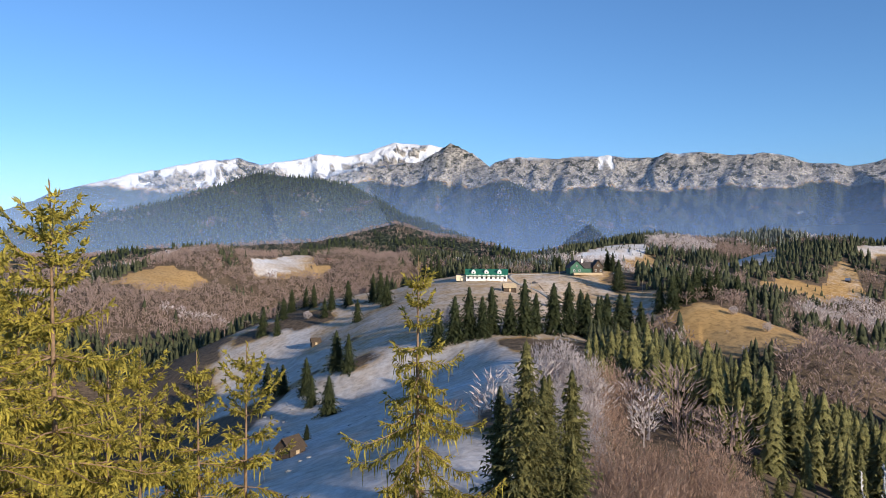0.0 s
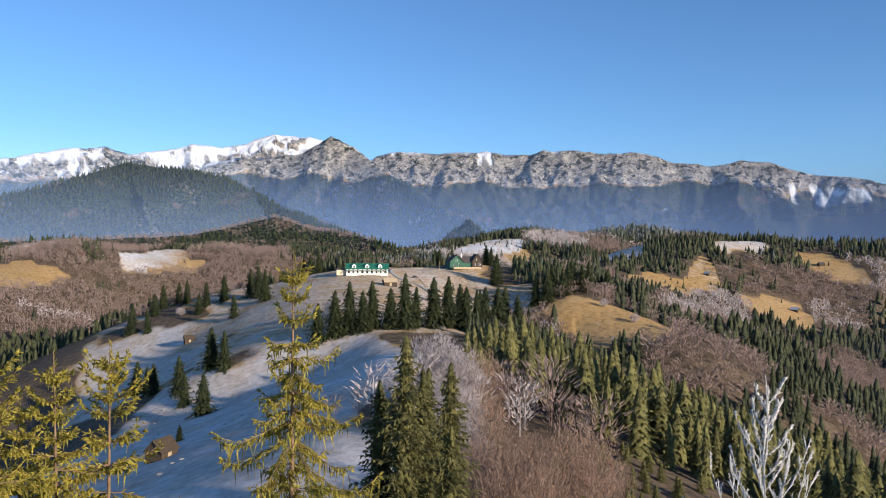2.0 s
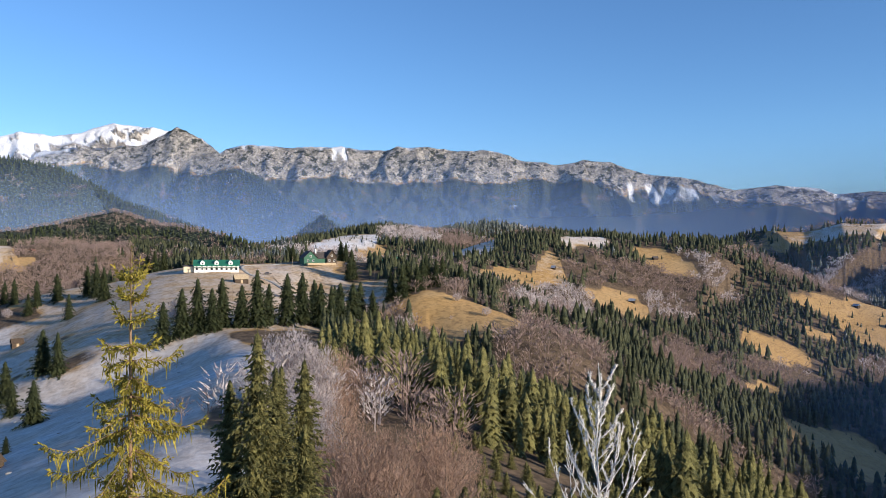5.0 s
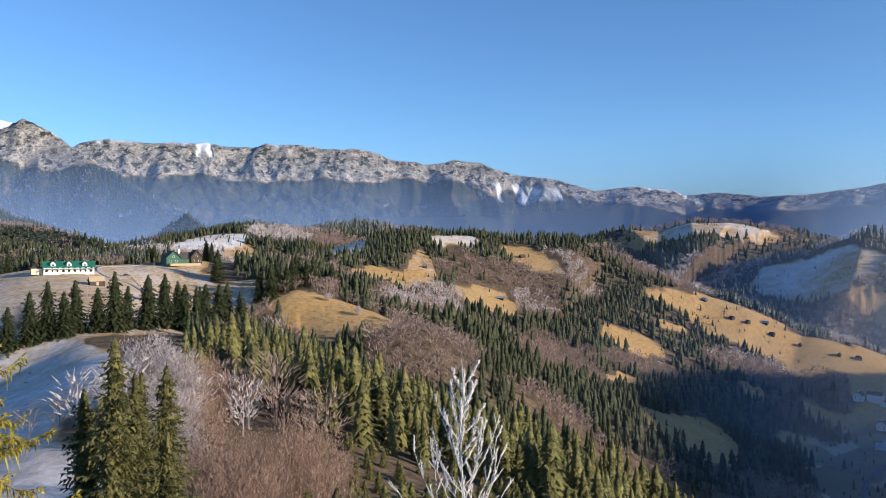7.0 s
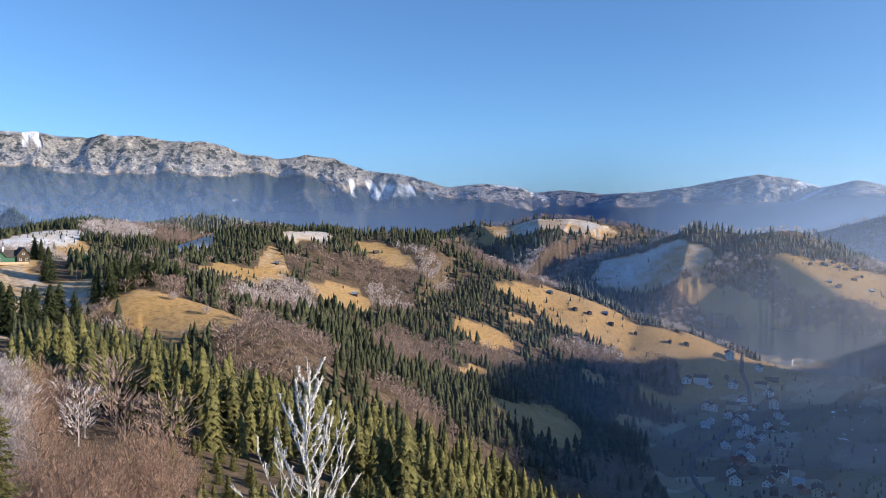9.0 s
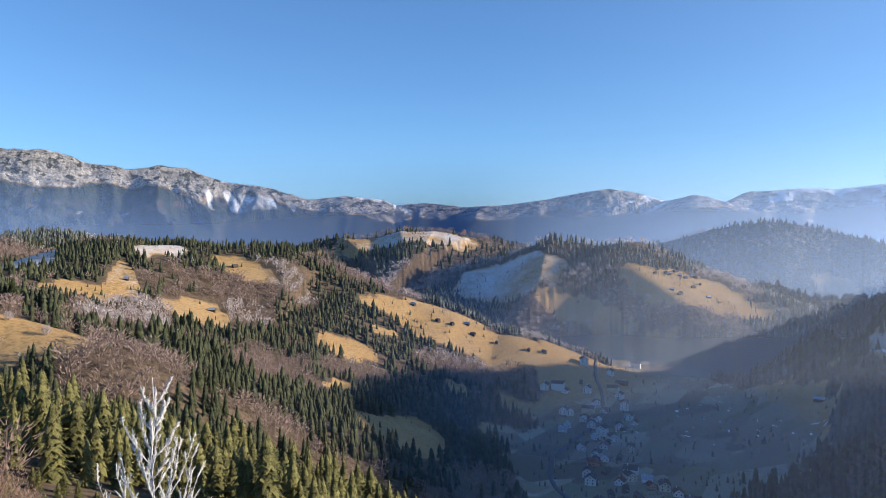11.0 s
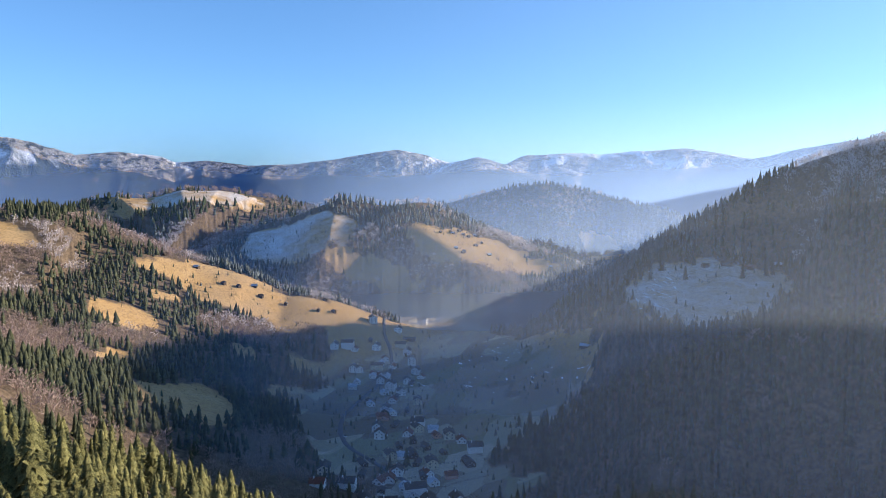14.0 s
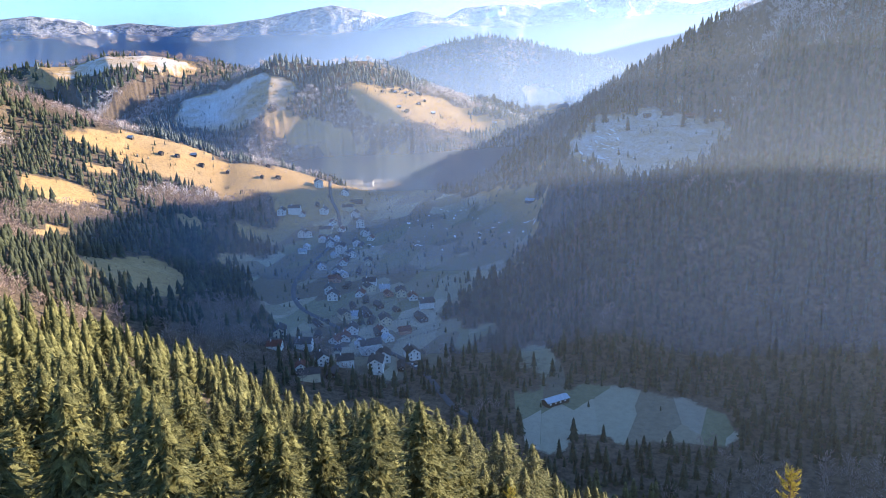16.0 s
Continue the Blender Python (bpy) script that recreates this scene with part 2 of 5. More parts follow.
def ground_material():
    m, n, l, b = material("ground", 0.95)
    pos = n.new("ShaderNodeNewGeometry").outputs["Position"]
    cover = n.new("ShaderNodeVertexColor")
    cover.layer_name = "cover"
    split = n.new("ShaderNodeSeparateColor")
    l.new(cover.outputs["Color"], split.inputs["Color"])
    white, wood, rock = split.outputs
    litter = cover.outputs["Alpha"]
    n2 = noise_node(n, l, 0.03, 5, 0.6, pos)
    n3 = noise_node(n, l, 0.35, 6, 0.65, pos)
    n4 = noise_node(n, l, 0.012, 4, 0.6, pos)
    grass = ramp(n, l, n2, [(0.3, (0.33, 0.19, 0.065)), (0.5, (0.46, 0.28, 0.105)), (0.7, (0.53, 0.37, 0.19))])
    wide_ = noise_node(n, l, 0.009, 5, 0.65, pos)
    grass = mix(n, l, ramp(n, l, wide_, [(0.42, (0, 0, 0)), (0.62, (0.75, 0.75, 0.75))]), grass, (0.33, 0.24, 0.15))
    tufts = ramp(n, l, n3, [(0.35, (0.19, 0.12, 0.05)), (0.55, (0.50, 0.32, 0.13))])
    grass = mix(n, l, 0.55, grass, tufts)
    rows_ = n.new("ShaderNodeMapping")
    rows_.inputs["Rotation"].default_value = (0, 0, radians(-35))
    rows_.inputs["Scale"].default_value = (0.016, 0.050, 0.0)
    l.new(pos, rows_.inputs["Vector"])
    plots = n.new("ShaderNodeTexVoronoi")
    plots.distance = "CHEBYCHEV"
    plots.inputs["Scale"].default_value = 1.0
    l.new(rows_.outputs["Vector"], plots.inputs["Vector"])
    tone = n.new("ShaderNodeSeparateColor")
    l.new(plots.outputs["Color"], tone.inputs["Color"])
    garden = ramp(n, l, tone.outputs[0], [(0.0, (0.15, 0.12, 0.085)), (0.3, (0.34, 0.28, 0.19)), (0.5, (0.18, 0.185, 0.09)), (0.8, (0.52, 0.46, 0.35)), (1.0, (0.15, 0.12, 0.09))])
    garden = mix(n, l, 0.3, garden, mix(n, l, ramp(n, l, n3, [(0.35, (0, 0, 0)), (0.6, (1, 1, 1))]), (0.09, 0.075, 0.05), (0.26, 0.22, 0.15)))
    level = n.new("ShaderNodeSeparateXYZ")
    l.new(pos, level.inputs["Vector"])
    low = sums(n, l, "MULTIPLY", sums(n, l, "SUBTRACT", -137.0, level.outputs["Z"]), 0.12, True)
    grass = mix(n, l, low, grass, garden)
    # wooded ground: seen from far off as crowns, in cells; shade between crowns is in the colour
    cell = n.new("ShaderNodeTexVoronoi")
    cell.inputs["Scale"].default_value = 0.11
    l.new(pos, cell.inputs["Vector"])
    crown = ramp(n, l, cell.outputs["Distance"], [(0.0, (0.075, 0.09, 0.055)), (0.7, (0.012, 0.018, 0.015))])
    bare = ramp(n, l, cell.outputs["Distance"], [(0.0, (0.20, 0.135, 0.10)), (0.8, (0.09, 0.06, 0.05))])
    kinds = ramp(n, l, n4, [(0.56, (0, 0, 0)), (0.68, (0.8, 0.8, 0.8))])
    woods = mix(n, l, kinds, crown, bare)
    cliff = noise_node(n, l, 0.02, 8, 0.7, pos)
    stone = ramp(n, l, cliff, [(0.36, (0.16, 0.15, 0.14)), (0.46, (0.42, 0.385, 0.34)), (0.62, (0.66, 0.60, 0.52))])
    ledges = noise_node(n, l, 0.085, 4, 0.7, pos)
    stone = mix(n, l, ramp(n, l, ledges, [(0.40, (0.7, 0.7, 0.7)), (0.52, (0, 0, 0))]), stone, (0.11, 0.105, 0.095))
    streak = noise_node(n, l, 0.035, 9, 0.75, pos)
    stone = mix(n, l, ramp(n, l, streak, [(0.61, (0, 0, 0)), (0.68, (0.8, 0.8, 0.8))]), stone, (0.72, 0.74, 0.78))
    shrubs = noise_node(n, l, 0.022, 8, 0.7, pos)
    stone = mix(n, l, ramp(n, l, shrubs, [(0.42, (1, 1, 1)), (0.49, (0, 0, 0))]), stone, (0.05, 0.055, 0.04))
    snow = ramp(n, l, n3, [(0.3, (0.60, 0.63, 0.69)), (0.6, (0.78, 0.79, 0.82))])
    broken = sums(n, l, "MULTIPLY", sums(n, l, "SUBTRACT", noise_node(n, l, 0.05, 8, 0.72, pos), 0.5), 1.6)
    fine = sums(n, l, "MULTIPLY", sums(n, l, "SUBTRACT", n3, 0.5), 0.9)

    def edge(v):
        v = sums(n, l, "ADD", sums(n, l, "ADD", v, broken), fine)
        return sums(n, l, "MULTIPLY", sums(n, l, "SUBTRACT", v, 0.38), 4.0, True)
    floor = ramp(n, l, n3, [(0.35, (0.06, 0.044, 0.03)), (0.6, (0.16, 0.115, 0.075))])
    col = mix(n, l, edge(litter), grass, floor)
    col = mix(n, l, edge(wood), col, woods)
    col = mix(n, l, edge(rock), col, stone)
    dust = sums(n, l, "ADD", white, sums(n, l, "MULTIPLY", broken, 0.45))
    dust = sums(n, l, "MULTIPLY", sums(n, l, "SUBTRACT", sums(n, l, "ADD", dust, sums(n, l, "MULTIPLY", fine, 0.4)), 0.22), 1.7, True)
    col = mix(n, l, dust, col, snow)
    l.new(col, b.inputs["Base Color"])
    lift = sums(n, l, "ADD", sums(n, l, "MULTIPLY", cell.outputs["Distance"], -6.0), sums(n, l, "MULTIPLY", n3, 0.8))
    lumps = sums(n, l, "MULTIPLY", lift, wood)
    lumps = sums(n, l, "ADD", lumps, sums(n, l, "MULTIPLY", sums(n, l, "MULTIPLY", cliff, rock), 80.0))
    lumps = sums(n, l, "ADD", lumps, sums(n, l, "MULTIPLY", n3, 0.22))
    relief(n, l, b, lumps, 0.9, 1.0)
    return m


def foliage(name, dark, light, whiten=None, amount=0.0, grain=0.55, thin=0.3):
    """Leaf or twig colour that changes from tree to tree and along each one."""
    m, n, l, b = material(name, 0.75)
    geo = n.new("ShaderNodeNewGeometry")
    info = n.new("ShaderNodeObjectInfo")
    seed = sums(n, l, "FRACT", sums(n, l, "ADD", geo.outputs["Random Per Island"], info.outputs["Random"]), 0.0)
    patch = noise_node(n, l, 0.5, 4, 0.6, geo.outputs["Position"])
    # fine noise puts the shade of holes between sprays into the colour
    sprays = noise_node(n, l, 3.2, 5, 0.75, geo.outputs["Position"])
    fac = sums(n, l, "ADD", sums(n, l, "MULTIPLY", seed, grain * 0.7), sums(n, l, "MULTIPLY", patch, 0.6 - grain * 0.4))
    fac = sums(n, l, "ADD", fac, sums(n, l, "MULTIPLY", sums(n, l, "SUBTRACT", sprays, 0.42), 1.5))
    relief(n, l, b, sprays, 0.8, 0.35)
    col = ramp(n, l, fac, [(0.15, dark), (0.85, light)])
    if whiten:
        spots = noise_node(n, l, 1.3, 4, 0.7, geo.outputs["Position"])
        col = mix(n, l, sums(n, l, "MULTIPLY", sums(n, l, "SUBTRACT", spots, 0.5 - amount * 0.4), 3.0, True), col, whiten)
    l.new(col, b.inputs["Base Color"])
    # leaves let some of the light through
    through_ = n.new("ShaderNodeBsdfTranslucent")
    l.new(col, through_.inputs["Color"])
    blend = n.new("ShaderNodeMixShader")
    blend.inputs["Fac"].default_value = thin
    l.new(b.outputs["BSDF"], blend.inputs[1])
    l.new(through_.outputs["BSDF"], blend.inputs[2])
    l.new(blend.outputs["Shader"], n["Material Output"].inputs["Surface"])
    return m


GROUND = ground_material()
# near needles carry low sun in their colour; farther copies are darker
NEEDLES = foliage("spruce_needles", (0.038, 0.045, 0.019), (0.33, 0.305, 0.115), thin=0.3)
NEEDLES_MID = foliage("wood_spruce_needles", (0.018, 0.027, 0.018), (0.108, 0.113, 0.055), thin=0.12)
NEEDLES_SUNLIT = foliage("sunlit_spruce_needles", (0.15, 0.14, 0.028), (0.64, 0.52, 0.095))
NEEDLES_FROST = foliage("frosted_spruce_needles", (0.05, 0.065, 0.04), (0.12, 0.13, 0.09), (0.55, 0.58, 0.62), 0.1)
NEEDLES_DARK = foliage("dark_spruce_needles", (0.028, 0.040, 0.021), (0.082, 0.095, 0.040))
TWIGS = foliage("bare_twigs", (0.23, 0.165, 0.14), (0.44, 0.335, 0.29), grain=0.3)
TWIGS_FROST = foliage("frosted_twigs", (0.46, 0.40, 0.39), (0.70, 0.63, 0.62), grain=0.25)
FROST = plain("thick_hoarfrost", (0.64, 0.62, 0.61), 0.9, 0.15, 9.0)
TWIGS_NEAR = foliage("reddish_twigs", (0.27, 0.175, 0.125), (0.60, 0.42, 0.32), grain=0.4)
BARK = plain("spruce_bark", (0.24, 0.16, 0.10), 0.9, 0.4, 6.0)
BARK_GREY = plain("grey_bark", (0.20, 0.16, 0.13), 0.9, 0.4, 6.0)

# ---------------------------------------------------------------- ground cover: open grass in the woods
# x, y, half length, half width, bearing of the length, share of frost
OPEN = [
    (-30, 212, 135, 60, 4, 0.66), (20, 460, 120, 112, 0, 0.45), (10, 372, 70, 75, 100, 0.45), (-90, 430, 95, 45, -20, 0.62), (146, 383, 42, 28, 145, 0.0),
    (112, 238, 18, 9, 30, 0.12), (150, 600, 75, 45, 60, 0.30), (258, 590, 50, 22, 52, 0.05), (334, 648, 50, 17, 29, 0.30), (357, 569, 40, 24, 34, 0.0),
]
OPEN += [
    (478, 666, 40, 24, 178, 0.05), (470, 512, 30, 25, 138, 0.0), (396, 433, 22, 11, 76, 0.0), (335, 845, 82, 36, 19, 0.66), (207, 940, 66, 32, 38, 0.68),
    (228, 891, 40, 20, 30, 0.1), (300, 785, 88, 42, 24, 0.66), (429, 744, 42, 24, 50, 0.60), (276, 614, 36, 19, 56, 0.05), (632, 502, 104, 53, 155, 0.0),
    (539, 532, 17, 13, 132, 0.0), (528, 431, 14, 11, 146, 0.0), (484, 659, 21, 12, 6, 0.0),
]
OPEN += [
    (1100, 447, 125, 80, 24, 0.03), (1215, 1075, 125, 80, 122, 0.55), (1051, 747, 110, 86, 13, 0.50), (1000, 590, 80, 34, 177, 0.15), (930, 500, 60, 30, 60, 0.12),
    (702, 73, 90, 74, 100, 0.52), (656, 215, 163, 64, 74, 0.14), (346, 85, 54, 14, 71, 0.12), (328, 34, 44, 23, 13, 0.12), (1850, 433, 70, 45, 60, 0.0),
    (1081, 1142, 45, 16, 10, 0.3),
]
OPEN += [
    (-293, 810, 61, 42, 12, 0.05), (-196, 969, 89, 26, 7, 0.58), (-169, 937, 52, 16, 19, 0.0), (366, 345, 60, 40, 60, 0.15),
    (540, 290, 240, 90, 55, 0.12), (740, 330, 150, 80, 62, 0.15), (900, 420, 90, 60, 62, 0.10),
]
# stands in the woods: x, y, half length, half width, bearing, more spruce (+) or bare trees (-), more frost (+)
STANDS = [
    (305, 999, 60, 44, 21, -2.0, 1.0), (201, 985, 85, 24, 43, 2.0, -1.5), (296, 558, 56, 30, 45, -1.2, 0.7), (229, 303, 32, 16, 54, -1.6, -1.0), (452, 474, 52, 28, 58, -0.9, 0.1),
    (567, 458, 56, 32, 123, -0.7, 0.3), (412, 575, 36, 27, 56, -1.4, 0.4), (499, 641, 46, 27, 4, -1.2, 0.7),
]
STANDS += [
    (1149, 655, 110, 62, 170, 2.0, 0.5), (800, -60, 120, 70, 80, -0.7, 1.6), (531, 374, 76, 27, 61, 2.0, -1.5), (433, 367, 86, 29, 54, 2.0, -1.5), (386, 403, 44, 17, 75, 1.6, -1.5),
    (769, 194, 171, 34, 68, 1.5, -0.8), (361, 116, 42, 14, 72, 2.0, -1.0), (170, 330, 60, 26, 40, -0.9, -0.3), (330, 440, 46, 22, 60, -0.8, 0.0), (250, 470, 60, 24, 55, -0.7, 0.4),
]


def inside(x, y, cx, cy, a, b, bearing):
    """How far in an ellipse a place lies: under 1 inside."""
    s, c = math.sin(radians(bearing)), math.cos(radians(bearing))
    return np.hypot(((x - cx) * s + (y - cy) * c) / a, ((x - cx) * c - (y - cy) * s) / b)


def openness(x, y):
    """How open the ground is, 0 to 1, and the frost on it."""
    x, y = np.asarray(x, float), np.asarray(y, float)
    wob = 0.46 * fractal(x, y, 55, 41, 4) + 0.2 * fractal(x, y, 14, 47, 2)
    free, frost = np.zeros(x.shape), np.zeros(x.shape)
    for cx, cy, a, b, bearing, f in OPEN:
        w = 1 - smooth(inside(x, y, cx, cy, a, b, bearing) + wob, 0.9, 1.06)
        frost = np.where(w > free, f * w, frost)
        free = np.maximum(free, w)
    for cx, cy, a in ((431, 351, 24), (530, 372, 26), (386, 300, 20), (594, 400, 18), (488, 105, 24), (591, 143, 24), (560, 110, 20), (486, 62, 20), (373, 123, 20), (352, 99, 20)):
        free = free * (1 - np.exp(-(np.hypot(x - cx, y - cy) / a * (1 + wob)) ** 2))
    return free, frost


def cover(x, y, z, slope):
    """Shares of white (snow or frost), wood and bare rock."""
    far = np.hypot(x, y)
    free, frost = openness(x, y)
    wood = (1 - free) * smooth(far, 8, 30)
    high = smooth(far, 2300, 2700)
    rag = fractal(x, y, 420, 51, 5)
    # the far range: woods to about 300 m, then rock and snow
    east = smooth(x, 1500, 3300)
    tree_line = 318 - 175 * east + 110 * rag
    above = high * smooth(z, tree_line - 25, tree_line + 45)
    rock = above * (0.75 + 0.25 * smooth(slope, 0.30, 0.55 + 0.25 * rag))
    west = 1 - smooth(x, -1800, 700)
    white = above * smooth(fractal(x, y, 240, 57, 5) + 1.0 * west + 0.55 * smooth(z, 330, 520) - 0.5 * slope + 0.25 * east, 0.18, 0.42)
    cap = (y > 4080) * (x < 230) * smooth(z + 45 * fractal(x, y, 90, 59, 4), 372 + 0.09 * (x + 1273), 420 + 0.09 * (x + 1273))
    thin = (y > 4050) * (x > 230) * smooth(z + 30 * fractal(x, y, 80, 60, 4), 505, 530)
    # screes of snow under the cliffs, cut by ribs, and ledges half way down
    s_ = (x - 2320) * 0.83 - (y - 3400) * 0.56
    rib = crests(s_ * 1.0 + 0.35 * z, z * 0.25, 70, 63, 3)
    scree = high * smooth(s_, -330, -120) * (1 - smooth(s_, 300, 520)) * smooth(z, 165 + 0.05 * s_, 215) * (1 - smooth(z, 285 - 0.12 * s_, 330 - 0.12 * s_))
    ledge = 0.9 * scree + 0.5 * high * np.exp(-((x - 1650) / 330) ** 2 - ((z - 175) / 20) ** 2)
    white = np.maximum(white, ledge * smooth(rib + 0.5 * rag + 0.5 * ledge, 0.62, 0.95))
    grit = fractal(x, y, 75, 77, 3) + 0.8 * (crests(x, y, 130, 79, 3) - 0.6)
    white = white * (1 - high * smooth(grit + 0.35 * slope, 0.16, 0.42) * (1 - 0.55 * ledge))
    white = np.maximum(white, high * np.maximum(cap, 0.8 * thin) * smooth(0.9 - slope + 0.8 * fractal(x, y, 60, 78, 3), -0.35, 0.05))
    rock = rock * (1 - 0.75 * white)
    wood = wood * (1 - above)
    glades = smooth(far, 1300, 1800) * (1 - smooth(far, 2200, 2500)) * smooth(fractal(x, y, 300, 61, 4), 0.40, 0.52)
    wood = wood * (1 - 0.6 * glades)
    mottle = 0.14 * fractal(x, y, 18, 65, 4) + smooth(far, 700, 1000) * 0.7 * fractal(x, y, 55, 67, 4)
    white = np.maximum(white, np.where(frost > 0, np.clip(frost + mottle * frost * 1.3, 0, 1), 0) * 0.8)
    return np.clip(white, 0, 1), np.clip(wood, 0, 1), np.clip(rock, 0, 1)


GRID = []   # bearings, radii and heights of the ground as built


def build_ground():
    bearings = np.concatenate([np.arange(-50, -33, 0.5), np.arange(-33, 102, 0.125), np.arange(102, 112, 0.5), np.arange(112, 310, 3.0)])
    radii = [0.0, 1.0]
    while radii[-1] < 4960:
        radii.append(radii[-1] + min(max(0.35, radii[-1] * 0.025), 18.0))
    radii = np.array(radii)
    a, r = np.meshgrid(np.radians(bearings), radii[1:])
    x, y = r * np.sin(a), r * np.cos(a)
    z = land(x, y)
    rows, cols = x.shape
    dz = np.gradient(z, axis=0) / np.gradient(r, axis=0)
    da = np.gradient(z, axis=1) / np.maximum(np.gradient(a, axis=1) * r, 0.01)
    white, wood, rock = cover(x, y, z, np.hypot(dz, da))
    verts = np.stack([x, y, z], -1).reshape(-1, 3)
    verts[:cols, :2] *= 0.02
    verts[:cols, 2] = -1.75
    i = np.arange(rows * cols).reshape(rows, cols)
    nxt = np.roll(i, -1, axis=1)
    quads = np.stack([i[:-1], i[1:], nxt[1:], nxt[:-1]], -1).reshape(-1, 4)[:, ::-1]
    me = bpy.data.meshes.new("ground")
    me.vertices.add(len(verts))
    me.vertices.foreach_set("co", verts.ravel())
    me.loops.add(quads.size)
    me.loops.foreach_set("vertex_index", quads.ravel().astype(np.int32))
    me.polygons.add(len(quads))
    me.polygons.foreach_set("loop_start", np.arange(0, quads.size, 4, dtype=np.int32))
    me.polygons.foreach_set("use_smooth", np.ones(len(quads), bool))
    tint = me.color_attributes.new("cover", "FLOAT_COLOR", "POINT")
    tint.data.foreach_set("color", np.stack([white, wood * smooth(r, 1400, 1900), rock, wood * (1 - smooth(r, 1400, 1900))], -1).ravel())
    me.materials.append(GROUND)
    me.update(calc_edges=True)
    me.validate()
    GRID.extend((bearings, radii[1:], z))
    return tagged(new("ground", me), "rolling hills of dry golden grass, frost and woodland below snowy mountains", "ground", kind="structure")


ground = build_ground()


def height(x, y):
    """Height of the built ground."""
    bearings, radii, z = GRID
    r = min(max(math.hypot(x, y), radii[0]), radii[-2])
    b = math.degrees(math.atan2(x, y))
    b = min(max(b + 360 if b < bearings[0] else b, bearings[0]), bearings[-2])
    j, i = int(np.searchsorted(bearings, b, "right")) - 1, int(np.searchsorted(radii, r, "right")) - 1
    u, v = (b - bearings[j]) / (bearings[j + 1] - bearings[j]), (r - radii[i]) / (radii[i + 1] - radii[i])
    near, beyond = z[i, j] * (1 - u) + z[i, j + 1] * u, z[i + 1, j] * (1 - u) + z[i + 1, j + 1] * u
    return float(near * (1 - v) + beyond * v)

# ---------------------------------------------------------------- building parts


def mesh_from(name, verts, faces, mat, smooth_faces=False):
    me = bpy.data.meshes.new(name)
    me.from_pydata([tuple(v) for v in verts], [], [tuple(f) for f in faces])
    if mat is not None:
        me.materials.append(mat)
    if smooth_faces:
        me.polygons.foreach_set("use_smooth", np.ones(len(faces), bool))
    me.update()
    return me


def fast_mesh(name, verts, tris, mat):
    me = bpy.data.meshes.new(name)
    verts, tris = np.asarray(verts, float), np.asarray(tris, np.int32)
    me.vertices.add(len(verts))
    me.vertices.foreach_set("co", verts.ravel())
    me.loops.add(tris.size)
    me.loops.foreach_set("vertex_index", tris.ravel())
    me.polygons.add(len(tris))
    me.polygons.foreach_set("loop_start", np.arange(0, tris.size, 3, dtype=np.int32))
    me.materials.append(mat)
    me.update(calc_edges=True)
    return me


def thing(name, x, y, z, label, category, group="", kind="", turn=0.0):
    ob = new(name)
    ob.empty_display_size = 0.2
    ob.matrix_basis = pose(x, y, z, 0, 0, turn)
    return tagged(ob, label, category, group, kind)


def child(name, me, parent, label=""):
    ob = new(name, me)
    ob.parent = parent
    if label:
        ob["label"] = label
    return ob

# ---------------------------------------------------------------- trees


def tube(path, radii, sides=5):
    """A tapered tube along a path of points."""
    verts, faces = [], []
    for k, (p, r) in enumerate(zip(path, radii)):
        p = Vector(p)
        ahead = (Vector(path[min(k + 1, len(path) - 1)]) - Vector(path[max(k - 1, 0)])).normalized()
        side = ahead.cross(Vector((0.31, 0.95, 0.02))).normalized()
        up = side.cross(ahead)
        for s in range(sides):
            a = 2 * math.pi * s / sides
            verts.append(p + (side * math.cos(a) + up * math.sin(a)) * r)
    for k in range(len(path) - 1):
        for s in range(sides):
            a, b = k * sides + s, k * sides + (s + 1) % sides
            faces.append((a, b, b + sides, a + sides))
    return verts, faces


def join(pieces):
    verts, faces = [], []
    for v, f in pieces:
        o = len(verts)
        verts += list(v)
        faces += [tuple(i + o for i in q) for q in f]
    return verts, faces


